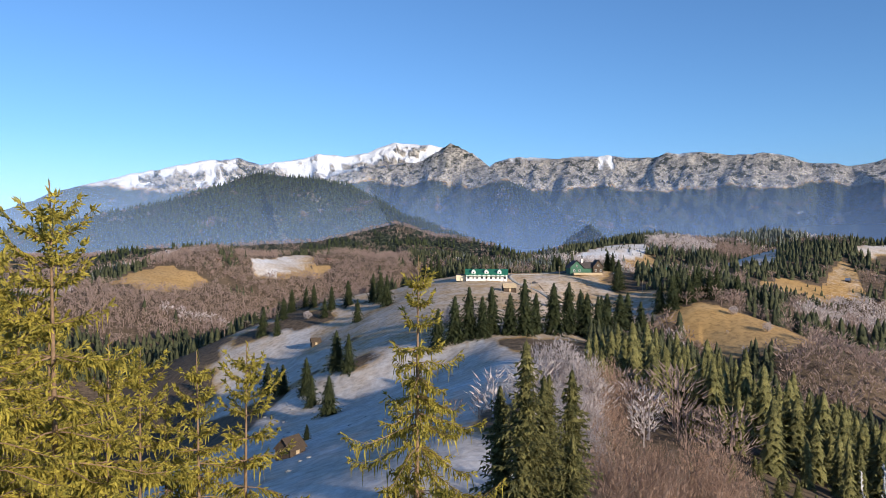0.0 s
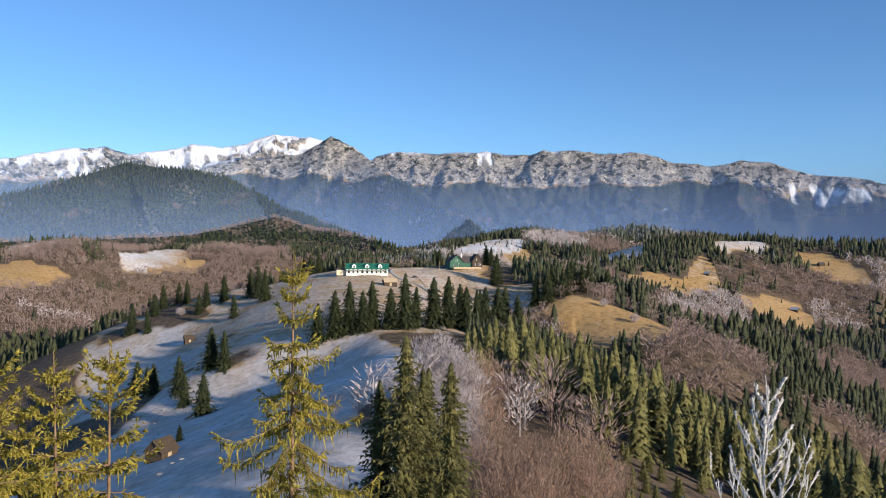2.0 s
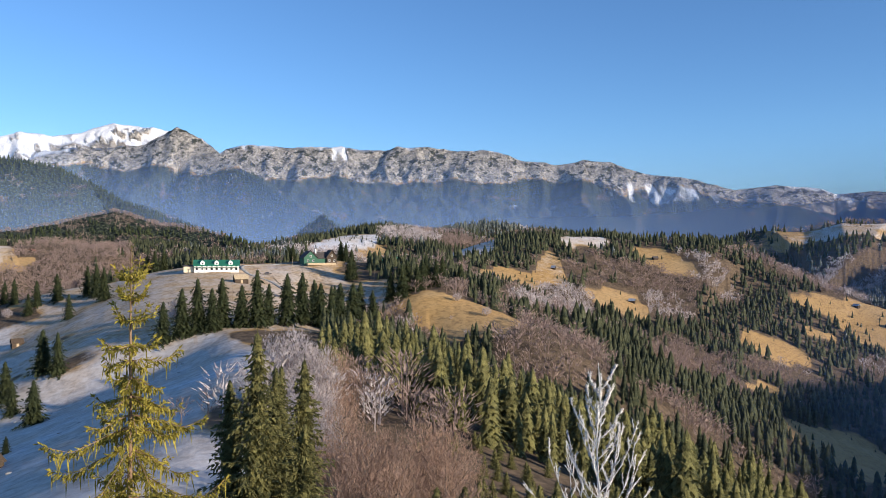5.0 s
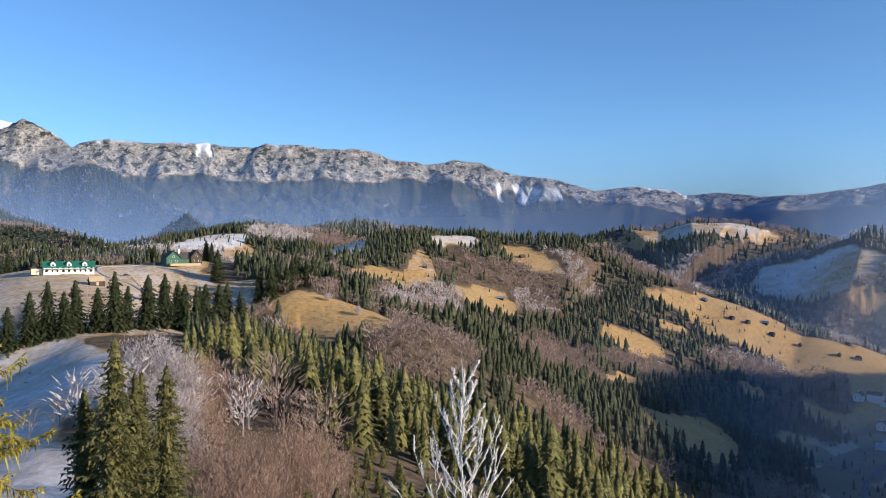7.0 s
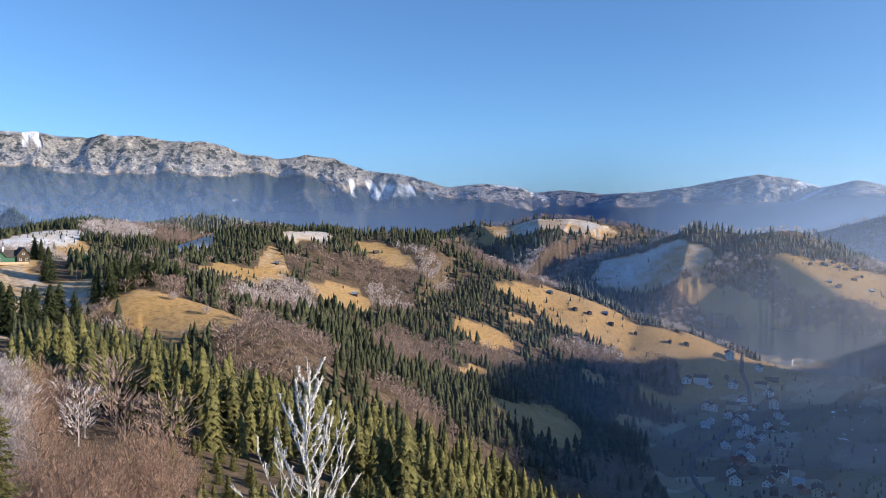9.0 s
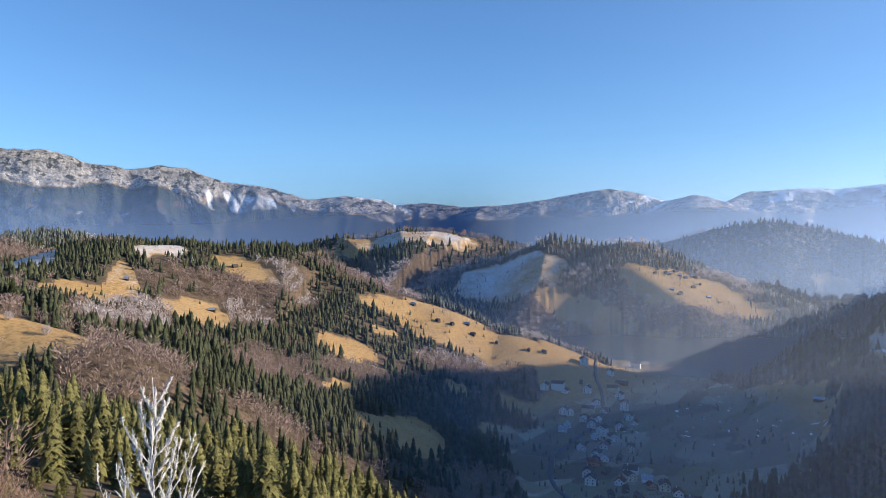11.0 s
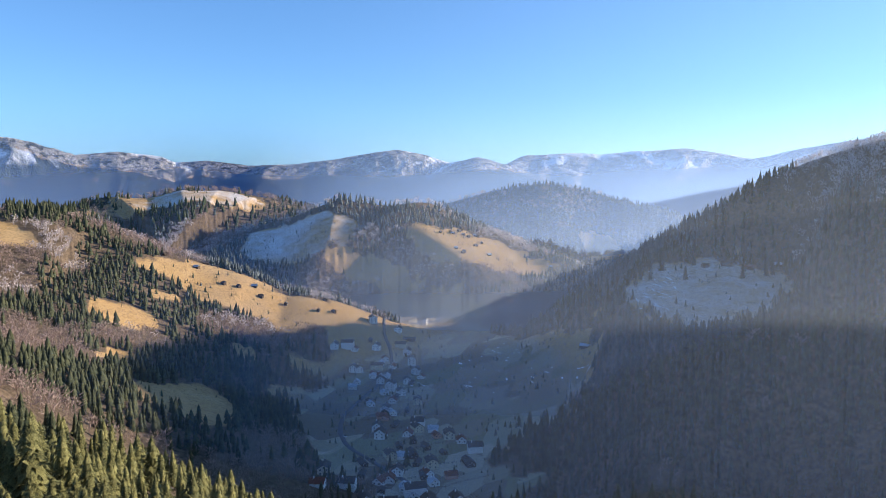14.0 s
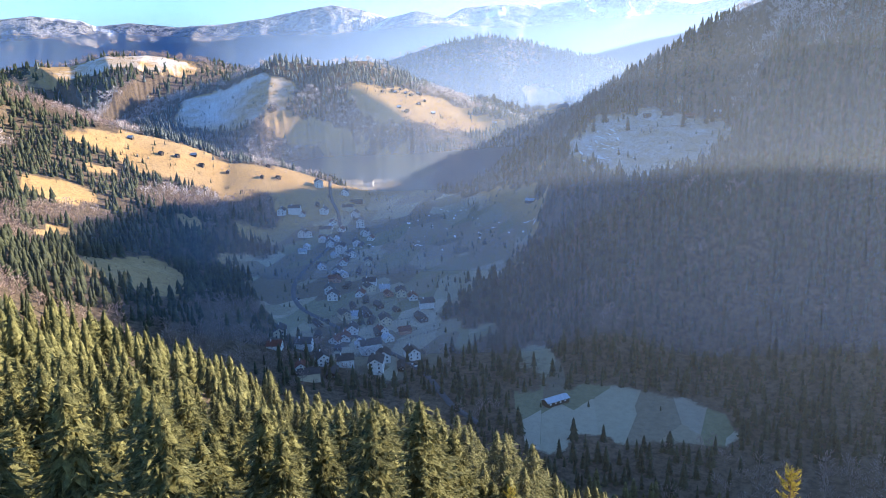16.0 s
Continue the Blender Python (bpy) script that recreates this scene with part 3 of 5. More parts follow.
def fingered_spruce(rng, tall, wide, step=0.55, arms=9, bare=0.05, gap=0.8, finger=0.95, round_=0.78):
    """A spruce crown of drooping boughs, each set with narrow twigs to both sides, above and below."""
    verts, tris = [], []
    z = tall * bare
    while z < tall * 0.985:
        f = z / tall
        reach = wide * (1 - f) ** round_ * (0.82 + 0.18 * math.sin(z * 2.1 + rng.random())) + 0.14
        count = max(5, int(arms * (1 - 0.45 * f)))
        spin = rng.uniform(0, 6.28)
        for j in range(count):
            a = spin + 6.283 * j / count + rng.uniform(-0.4, 0.4)
            r = reach * rng.uniform(0.5, 1.12)
            c, s = math.cos(a), math.sin(a)
            sag = rng.uniform(0.30, 0.62) * (1.15 - 0.75 * f)
            zz = z + rng.uniform(-0.6, 0.6) * step

            def at(u, v, h):
                return (c * u - s * v, s * u + c * v, zz + h)

            def axis(u):
                return r * (0.16 * u - sag * u * u + 0.5 * max(0.0, u - 0.65) ** 2)
            n = max(1, round(r / gap))
            for k in range(n):
                u = (k + 0.9) / n
                v0 = u + rng.uniform(-0.4, 0.1) / n
                back = v0 - 0.6 * min(gap, 0.6 * r) / r
                w = min(finger, 0.9 * r) * (1.1 - u * 0.55) * rng.uniform(0.6, 1.3) + 0.08
                for side in (1, -1):
                    o = len(verts)
                    verts += [at(r * v0, 0, axis(v0) + 0.04), at(r * back, side * 0.04, axis(back) - 0.03),
                              at(r * v0 + w * rng.uniform(0.1, 0.7), side * w * rng.uniform(0.6, 1.0), axis(v0) + w * rng.uniform(-0.8, 0.15))]
                    tris.append((o, o + 1, o + 2) if side > 0 else (o + 1, o, o + 2))
                o = len(verts)
                g = rng.uniform(-0.5, 0.5) * w
                verts += [at(r * v0, 0.03, axis(v0)), at(r * back, -0.03, axis(back)), at(r * v0 + 0.25 * w, g, axis(v0) + w * rng.choice((-0.9, -0.6, 0.35)))]
                tris.append((o, o + 1, o + 2))
            o = len(verts)
            tip = rng.uniform(1.0, 1.15)
            verts += [at(r * 0.75, 0.05 * r + 0.03, axis(0.75)), at(r * 0.75, -0.05 * r - 0.03, axis(0.75)), at(r * tip, 0, axis(1.0) + 0.05)]
            tris.append((o, o + 1, o + 2))
        z += step * (0.75 + 0.5 * rng.random()) * (1.15 - 0.55 * f)
    o = len(verts)
    verts += [(0.09, 0, tall * 0.93), (-0.05, 0.09, tall * 0.93), (-0.05, -0.09, tall * 0.93), (0, 0, tall * 1.03)]
    tris += [(o, o + 1, o + 3), (o + 1, o + 2, o + 3), (o + 2, o, o + 3)]
    return np.array(verts), np.array(tris)


def skirted_spruce(rng, tall, wide, rings, points, bottom=0.04):
    """A spruce of starry skirts, each with long and short points that hang, one over another up to the tip."""
    verts, tris = [], []
    for k in range(rings):
        f = k / rings
        zt = tall * (bottom + (1 - bottom) * min(1.0, (k + 2.3) / rings))
        zb = tall * (bottom + (1 - bottom) * f)
        r = wide * (1 - f) ** 0.76 * rng.uniform(0.85, 1.1) + 0.010 * tall
        o, spin = len(verts), rng.uniform(0, 6.28)
        n = points * 2
        for s in range(n):
            a = spin + 6.283 * s / n + rng.uniform(-0.15, 0.15)
            q = r * (rng.uniform(0.75, 1.12) if s % 2 == 0 else rng.uniform(0.5, 0.72))
            z = zb - (0.25 * r * rng.uniform(0.3, 1.5) if s % 2 == 0 else -0.22 * r)
            verts.append((q * math.cos(a), q * math.sin(a), z))
        verts.append((0, 0, zt * 1.0 if k < rings - 2 else tall))
        tris += [(o + s, o + (s + 1) % n, o + n) for s in range(n)]
    return np.array(verts), np.array(tris)


def both(a, b):
    return np.concatenate([a[0], b[0]]), np.concatenate([a[1], b[1] + len(a[0])])


def far_spruce(rng, rings=3, sides=5, girth=0.19):
    """A small spruce one metre tall for distant woods: ragged skirts one over another."""
    verts, tris = [], []
    for k in range(rings):
        f = k / rings
        z0, z1 = f * 0.92 - 0.02, min(1.0, f + 0.62)
        r = girth * (1 - f) ** 0.8 * rng.uniform(0.85, 1.1)
        o = len(verts)
        spin = rng.uniform(0, 6)
        for s in range(sides):
            a = spin + 6.283 * s / sides
            q = r * rng.uniform(0.5, 1.3)
            verts.append((q * math.cos(a), q * math.sin(a), z0 + rng.uniform(-0.03, 0.05)))
        verts.append((0, 0, z1))
        tris += [(o + s, o + (s + 1) % sides, o + sides) for s in range(sides)]
    return np.array(verts), np.array(tris)


def far_bare(rng, blades=9, fat=1.0, length=1.0):
    """A bare broadleaf one metre tall for distant woods: a stem and a rounded broom of fine sprays."""
    verts, tris = [], []
    for k in range(blades):
        a, out = rng.uniform(0, 6.283), rng.random() ** 0.6
        zc = rng.uniform(0.25, 0.9)
        girth = 0.30 * math.sqrt(max(0.05, 1 - ((zc - 0.58) / 0.42) ** 2))
        c, s = math.cos(a), math.sin(a)
        p = Vector((c * girth * out * 0.8, s * girth * out * 0.8, zc * 0.92))
        d = Vector((c * out * 0.8 + rng.uniform(-0.3, 0.3), s * out * 0.8 + rng.uniform(-0.3, 0.3), rng.uniform(0.5, 1.3))).normalized()
        w = d.cross(Vector((rng.uniform(-1, 1), rng.uniform(-1, 1), 0.2))).normalized() * rng.uniform(0.02, 0.045) * fat
        ln = rng.uniform(0.12, 0.24) * length
        o = len(verts)
        verts += [tuple(p - w), tuple(p + w), tuple(p + d * ln)]
        tris.append((o, o + 1, o + 2))
    for k in range(2):
        o = len(verts)
        t = 1.6 * k
        verts += [(0.018 * math.cos(t), 0.018 * math.sin(t), -0.03), (-0.018 * math.cos(t), -0.018 * math.sin(t), -0.03), (0.02, 0.01, 0.8)]
        tris += [(o, o + 1, o + 2)]
    return np.array(verts), np.array(tris)


def scatter_mesh(name, kinds, places, mat, label, category):
    """Many small trees joined in one mesh. places: x, y, z, tall, wide, turn, kind."""
    if not len(places):
        return None
    vs, ts, o = [], [], 0
    for k, (v, t) in enumerate(kinds):
        p = places[places[:, 6] == k]
        if not len(p):
            continue
        c, s = np.cos(p[:, 5])[:, None], np.sin(p[:, 5])[:, None]
        w = p[:, 4][:, None]
        x = (v[None, :, 0] * c - v[None, :, 1] * s) * w + p[:, 0:1]
        y = (v[None, :, 0] * s + v[None, :, 1] * c) * w + p[:, 1:2]
        z = v[None, :, 2] * p[:, 3:4] + p[:, 2:3]
        vs.append(np.stack([x, y, z], -1).reshape(-1, 3))
        ts.append((t[None] + (np.arange(len(p)) * len(v))[:, None, None] + o).reshape(-1, 3))
        o += len(p) * len(v)
    return tagged(new(name, fast_mesh(name, np.concatenate(vs), np.concatenate(ts), mat)), label, category, kind="stuff")


def spots(cell, near, beyond, seed):
    """Jittered grid of places in the sector that is looked over."""
    r = np.random.default_rng(seed)
    g = np.arange(-beyond, beyond, cell)
    x, y = np.meshgrid(g, g)
    x, y = (x + r.uniform(0, cell, x.shape)).ravel(), (y + r.uniform(0, cell, y.shape)).ravel()
    d, b = np.hypot(x, y), np.degrees(np.arctan2(x, y))
    ok = (d > near) & (d < beyond) & (b > -33) & (b < 102)
    return x[ok], y[ok], r


def woods_at(x, y, r):
    """Which of the places bear a tree, and of which sort: 0 spruce, 1 bare, 2 frosted bare, 3 frosted spruce."""
    d = np.hypot(x, y)
    free, _ = openness(x, y)
    b = np.degrees(np.arctan2(x, y))
    scattered = 0.015 + 0.15 * smooth(x, 120, 250) * (0.4 + smooth(fractal(x, y, 45, 97, 3), -0.1, 0.3))
    scattered = scattered + 0.30 * smooth(d, 850, 1000) * smooth(fractal(x, y, 60, 89, 3), 0.05, 0.35)
    keep = r.random(len(x)) < np.clip(1.15 - 1.2 * free, scattered, 1)
    keep &= ~((b > 56) & (b < 69) & (d > 215) & (d < 345))
    keep &= ~((b < 10.6) & (d > 165) & (d < 335)) & ~((b < 14) & (d > 335) & (d < 560))
    keep |= (r.random(len(x)) < 0.03 + 0.30 * smooth(fractal(x, y, 50, 99, 3), 0.15, 0.4)) & (x > 420) & (x < 820) & (y > 40) & (y < 330) & (inside(x, y, 709, 73, 110, 88, 100) > 1) & (land(x, y) > -146)
    keep |= (r.random(len(x)) < 0.05) & (x > 325) & (x < 720) & (y > 140) & (y < 420) & (land(x, y) < -140)
    glades = smooth(fractal(x, y, 300, 61, 4), 0.40, 0.52) * smooth(d, 1300, 1800) * (1 - smooth(d, 2200, 2500))
    keep &= r.random(len(x)) > 0.85 * glades
    keep &= r.random(len(x)) < 0.95 - 0.38 * smooth(d, 240, 300) * smooth(fractal(x, y, 60, 85, 3), -0.05, 0.3)
    mixture = fractal(x, y, 90, 81, 4) + 0.17
    left = 1 - smooth(x, -120, 60)
    mixture = mixture - 0.34 * left * (1 - smooth(d, 2200, 2500)) * smooth(d, 600, 900) - 0.05 * smooth(d, 500, 900) * (1 - smooth(d, 2200, 2500))
    mixture = mixture + 0.16 * smooth(x, 20, 90) * (1 - smooth(d, 420, 700)) + 0.40 * (1 - smooth(d, 150, 300)) + 0.3 * smooth(x, 450, 600) * (1 - smooth(y, 250, 420)) + 0.22 * smooth(d, 2300, 2600)
    stand = np.exp(-((x - 25) / 16) ** 2 - ((y - 150) / 34) ** 2)
    mixture = mixture - 2.5 * stand
    cold = fractal(x, y, 170, 91, 3) + 1.5 * stand + 0.5 * smooth(d, 600, 1000) * (1 - 1.4 * smooth(d, 1500, 2300)) - 0.22 - 0.35 * left * (d > 560)
    for cx, cy, a, b_, bearing, green, frost in STANDS:
        w = 1 - smooth(inside(x, y, cx, cy, a, b_, bearing) + 0.4 * fractal(x, y, 40, 83, 3), 0.7, 1.1)
        mixture, cold = mixture + green * w, cold + frost * w
    mixture = mixture + 1.5 * ((b > 10.6) & (b < 21) & (d > 185) & (d < 300))
    conifer = r.random(len(x)) < smooth(mixture, -0.12, 0.16)
    frosted = r.random(len(x)) < smooth(cold, 0.02, 0.4)
    sort = np.where(conifer, np.where(frosted & (d > 700), 3, 0), np.where(frosted, 2, 1))
    return keep, sort


_rng = random.Random(4)
MID = [both(skirted_spruce(_rng, 16.0, w * 0.58, 11, 7), fingered_spruce(_rng, 16.0, w, 1.5, 7, 0.06, 2.1, 1.3)) for w in (5.6, 6.2, 5.0)]
MID = [(v / 16.0, t) for v, t in MID]
HALF = [both(skirted_spruce(_rng, 16.0, w * 0.70, 8, 6), fingered_spruce(_rng, 16.0, w, 2.4, 6, 0.06, 4.0, 1.7)) for w in (5.0, 5.6, 4.4, 5.2)]
HALF = [(v / 16.0, t) for v, t in HALF]
LOW = [skirted_spruce(_rng, 1.0, w, 5, 5) for w in (0.28, 0.31, 0.25, 0.29)]
FAR = [far_spruce(_rng, 3, 5, 0.25) for _ in range(4)]
BARE_NEAR = [far_bare(_rng, 130, 0.30, 0.6) for _ in range(3)]
BARE = [far_bare(_rng, 40, 0.62, 0.9) for _ in range(5)]
BARE_FAR = [far_bare(_rng, 28, 0.8, 1.0) for _ in range(4)]


def plant(cell, near, beyond, seed, spruces, broadleaves, green, tall=(11, 20)):
    x, y, r = spots(cell, near, beyond, seed)
    keep, sort = woods_at(x, y, r)
    x, y, sort = x[keep], y[keep], sort[keep]
    z = land(x, y)
    d = np.hypot(x, y)
    ok = (z < 120) | (d < 1500) | ((d > 2400) & (z < 290) & (x < 700))
    x, y, z, sort, d = x[ok], y[ok], z[ok], sort[ok], d[ok]
    hgt = r.uniform(*tall, len(x)) * r.uniform(0.75, 1.1, len(x))
    hgt *= 1 - 0.28 * smooth(np.degrees(np.arctan2(x, y)), 34, 58) * (d < 450)
    lone = openness(x, y)[0] > 0.6
    hgt = np.where(lone, hgt * r.uniform(0.2, 0.55, len(x)), hgt)
    wide = hgt * r.uniform(0.8, 1.25, len(x))
    for code, name, kinds, mat, label in (
            (0, "spruce_wood", spruces, green, "dense dark green spruce wood on the slopes"),
            (3, "frosted_spruce_wood", spruces, NEEDLES_FROST, "spruce wood lightly dusted with hoarfrost"),
            (1, "bare_wood", broadleaves, TWIGS, "leafless brown broadleaf wood in winter"),
            (2, "frosted_wood", broadleaves, TWIGS_FROST, "leafless broadleaf trees white with hoarfrost")):
        s = sort == code
        q = 0.85 if code in (1, 2) else 1.0
        w = wide[s] * (1.25 if code in (1, 2) else 1.0)
        places = np.stack([x[s], y[s], z[s] - 0.4, hgt[s] * q, w, r.uniform(0, 6.28, s.sum()), r.integers(0, len(kinds), s.sum())], -1)
        scatter_mesh(name, kinds, places, mat, label, "woodland")


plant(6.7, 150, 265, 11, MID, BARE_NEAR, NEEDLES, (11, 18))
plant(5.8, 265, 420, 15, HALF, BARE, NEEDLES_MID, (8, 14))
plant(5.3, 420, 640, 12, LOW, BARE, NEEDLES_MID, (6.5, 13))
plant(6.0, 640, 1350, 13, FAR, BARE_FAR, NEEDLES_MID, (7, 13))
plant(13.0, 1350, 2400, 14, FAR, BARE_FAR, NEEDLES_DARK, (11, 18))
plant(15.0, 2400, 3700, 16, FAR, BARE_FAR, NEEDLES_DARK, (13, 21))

# ---------------------------------------------------------------- single trees


def trunk_mesh(name, tall, thick, mat, rng, lean=0.02):
    n = 7
    path = [(lean * tall * math.sin(1.7 * k / n), lean * tall * 0.5 * math.sin(2.3 * k / n + 1) - 0.42 * lean * tall, tall * k / n - (0.8 if k == 0 else 0)) for k in range(n + 1)]
    v, f = tube(path, [thick * (1 - 0.93 * k / n) for k in range(n + 1)], 7)
    return mesh_from(name, v, f, mat, True)


def spruce_proto(rng, tall, wide, mat, label, skirt=0.54, rings=18, **more):
    ob = thing("spruce", 0, 0, -9000, label, "spruce tree")
    child("trunk", trunk_mesh("trunk", tall * 0.97, tall * 0.013 + 0.03, BARK, rng, 0.002), ob)
    v, t = both(skirted_spruce(rng, tall, wide * skirt, rings, 8), fingered_spruce(rng, tall, wide, **more))
    child("crown", fast_mesh("crown", v, t, mat), ob)
    return ob


def set_tree(protos, used, rng, x, y, tall, label="", group="", sink=0.3, wide=1.0, kind=None):
    """Plants a copy of one of the trees so that it is that tall; the first one planted is the tree itself."""
    k = rng.randrange(len(protos)) if kind is None else kind
    ob, size = protos[k]
    s = tall / size
    m = Matrix.LocRotScale((x, y, height(x, y) - sink), Euler((rng.uniform(-0.02, 0.02), rng.uniform(-0.02, 0.02), rng.uniform(0, 6.28))), (s * wide, s * wide, s))
    if k in used:
        got = copy_thing(ob, Matrix.Identity(4))
    else:
        got = ob
        used.add(k)
    got.matrix_basis = m
    if label:
        got["label"] = label
    if group:
        got["group"] = group
    return got


def clear_unused(protos, used):
    for k, (ob, _) in enumerate(protos):
        if k not in used:
            for o in [*ob.children_recursive, ob]:
                bpy.data.objects.remove(o)


rs = random.Random(21)
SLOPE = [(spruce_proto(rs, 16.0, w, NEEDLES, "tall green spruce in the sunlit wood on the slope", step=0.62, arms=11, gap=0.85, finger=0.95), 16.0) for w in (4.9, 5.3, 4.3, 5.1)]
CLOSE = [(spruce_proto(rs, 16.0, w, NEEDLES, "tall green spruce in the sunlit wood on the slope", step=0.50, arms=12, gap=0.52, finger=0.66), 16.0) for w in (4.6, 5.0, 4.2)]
close_used = set()
slope_used = set()
xs, ys, _r = spots(6.2, 30, 152, 31)
keep, sort = woods_at(xs, ys, _r)
bearing = np.degrees(np.arctan2(xs, ys))
dist = np.hypot(xs, ys)
gap = (bearing > 9) & (bearing < 18.5) & (dist < 104) & (dist > 60)          # the stand of bare trees
gap |= (bearing > 6.3) & (bearing < 11.4) & (dist > 108)                     # the frosted trees
gap |= (bearing < 4.5) | (bearing > 76)
gap |= (dist < 52) & (bearing < 36)
gap |= (bearing > 70) & (dist < 70)
chosen = np.flatnonzero(keep & ~gap & ((sort == 0) | (_r.random(len(xs)) < 0.55)))
chosen = chosen[np.argsort(dist[chosen])]
for i in chosen[:285]:
    room = -(0.30 + 0.13 * smooth(bearing[i], 36, 60)) * dist[i] - height(xs[i], ys[i])
    near_ = dist[i] < 88
    set_tree(CLOSE if near_ else SLOPE, close_used if near_ else slope_used, rs, xs[i], ys[i], min(rs.uniform(9.5, 16), max(4.0, room * rs.uniform(0.78, 0.95))), group="spruces on the near slope", wide=rs.uniform(1.2, 1.5))
rest = chosen[285:]
more = np.stack([xs[rest], ys[rest], land(xs[rest], ys[rest]) - 0.4, _r.uniform(9, 15, len(rest)), _r.uniform(10, 15, len(rest)), _r.uniform(0, 6.28, len(rest)), _r.integers(0, 3, len(rest))], -1)
scatter_mesh("spruce_wood", MID, more, NEEDLES, "dense green spruce wood below the viewpoint", "woodland")

# dark spruces standing on the open meadow and the plateau
MEADOW = [(spruce_proto(rs, 16.0, w, NEEDLES_DARK, "dark green spruce standing alone on the frosty meadow", step=0.75, arms=11, gap=1.0, finger=1.1), 16.0) for w in (5.6, 5.0)]
meadow_used = set()
LONE = [
    (-67, 326, 13), (-79, 350, 15), (-54, 309, 15), (-39, 266, 14), (-44, 323, 17), (-38, 315, 16), (-36, 206, 4.5), (-50, 296, 12), (-72, 338, 12),
    (-115, 495, 15), (-104, 488, 14), (-108, 525, 15), (-107, 549, 17), (-76, 500, 13), (-74, 515, 16), (-63, 517, 17), (-50, 454, 14), (-46, 512, 19),
    (-40, 500, 20), (-34, 475, 19), (-90, 540, 16), (-98, 556, 15), (-120, 520, 14),
]
LONE += [
    (-2, 311, 16), (5, 312, 19), (11, 313, 21), (16, 310, 17), (20, 315, 20), (27, 313, 17), (33, 312, 23), (38, 318, 17), (46, 320, 20), (53, 324, 22), (60, 322, 19),
    (66, 330, 18), (72, 340, 20), (80, 350, 21), (62, 345, 17), (90, 395, 19), (95, 400, 20), (100, 392, 18), (124, 420, 20), (119, 424, 18),
    (-9, 575, 16), (-14, 580, 15), (-3, 582, 17), (82, 570, 13), (86, 574, 12), (117, 552, 15), (120, 548, 14), (112, 493, 19), (110, 489, 15),
    (60, 420, 14), (66, 412, 13), (72, 405, 15), (78, 380, 17), (84, 372, 16),
]
LONE += [(90, 350, 18), (128, 430, 17), (132, 436, 18), (136, 428, 16), (141, 433, 17), (145, 440, 18), (150, 436, 16), (157, 444, 18), (170, 448, 15), (150, 455, 17)]
for x, y, t in LONE:
    set_tree(MEADOW, meadow_used, rs, x, y, t, group="spruces on the meadow", wide=rs.uniform(1.2, 1.5))
for x, y, t in ((719, 92, 13), (731, 45, 15), (740, 26, 14), (744, 21, 13), (749, 10, 19), (750, 6, 17), (736, 137, 16), (714, 122, 12), (739, 116, 17), (745, 128, 15), (722, 132, 14), (705, 140, 13), (700, 132, 12), (664, 92, 7), (660, 84, 6)):
    set_tree(MEADOW, meadow_used, rs, x, y, t, "dark spruce in the shade beside the hill farm", "spruces by the hill farm")

# the tall pair at the near edge of the meadow
EDGE = [(spruce_proto(rs, 30.0, w, NEEDLES, "tall green spruce at the edge of the frosty meadow", 0.30, 34, step=0.5, arms=15, gap=0.55, finger=0.75), 30.0) for w in (7.4, 6.6)]
edge_used = set()
for x, y, t in ((7.4, 70, 31), (9.6, 73.5, 27), (6.0, 74, 26), (11.2, 68, 23), (12.5, 76, 27), (12, 90, 24)):
    set_tree(EDGE, edge_used, rs, x, y, t, "tall green spruce at the edge of the frosty meadow", "spruces on the near slope", wide=1.0)
clear_unused(SLOPE, slope_used)
clear_unused(CLOSE, close_used)
clear_unused(EDGE, edge_used)
clear_unused(MEADOW, meadow_used)


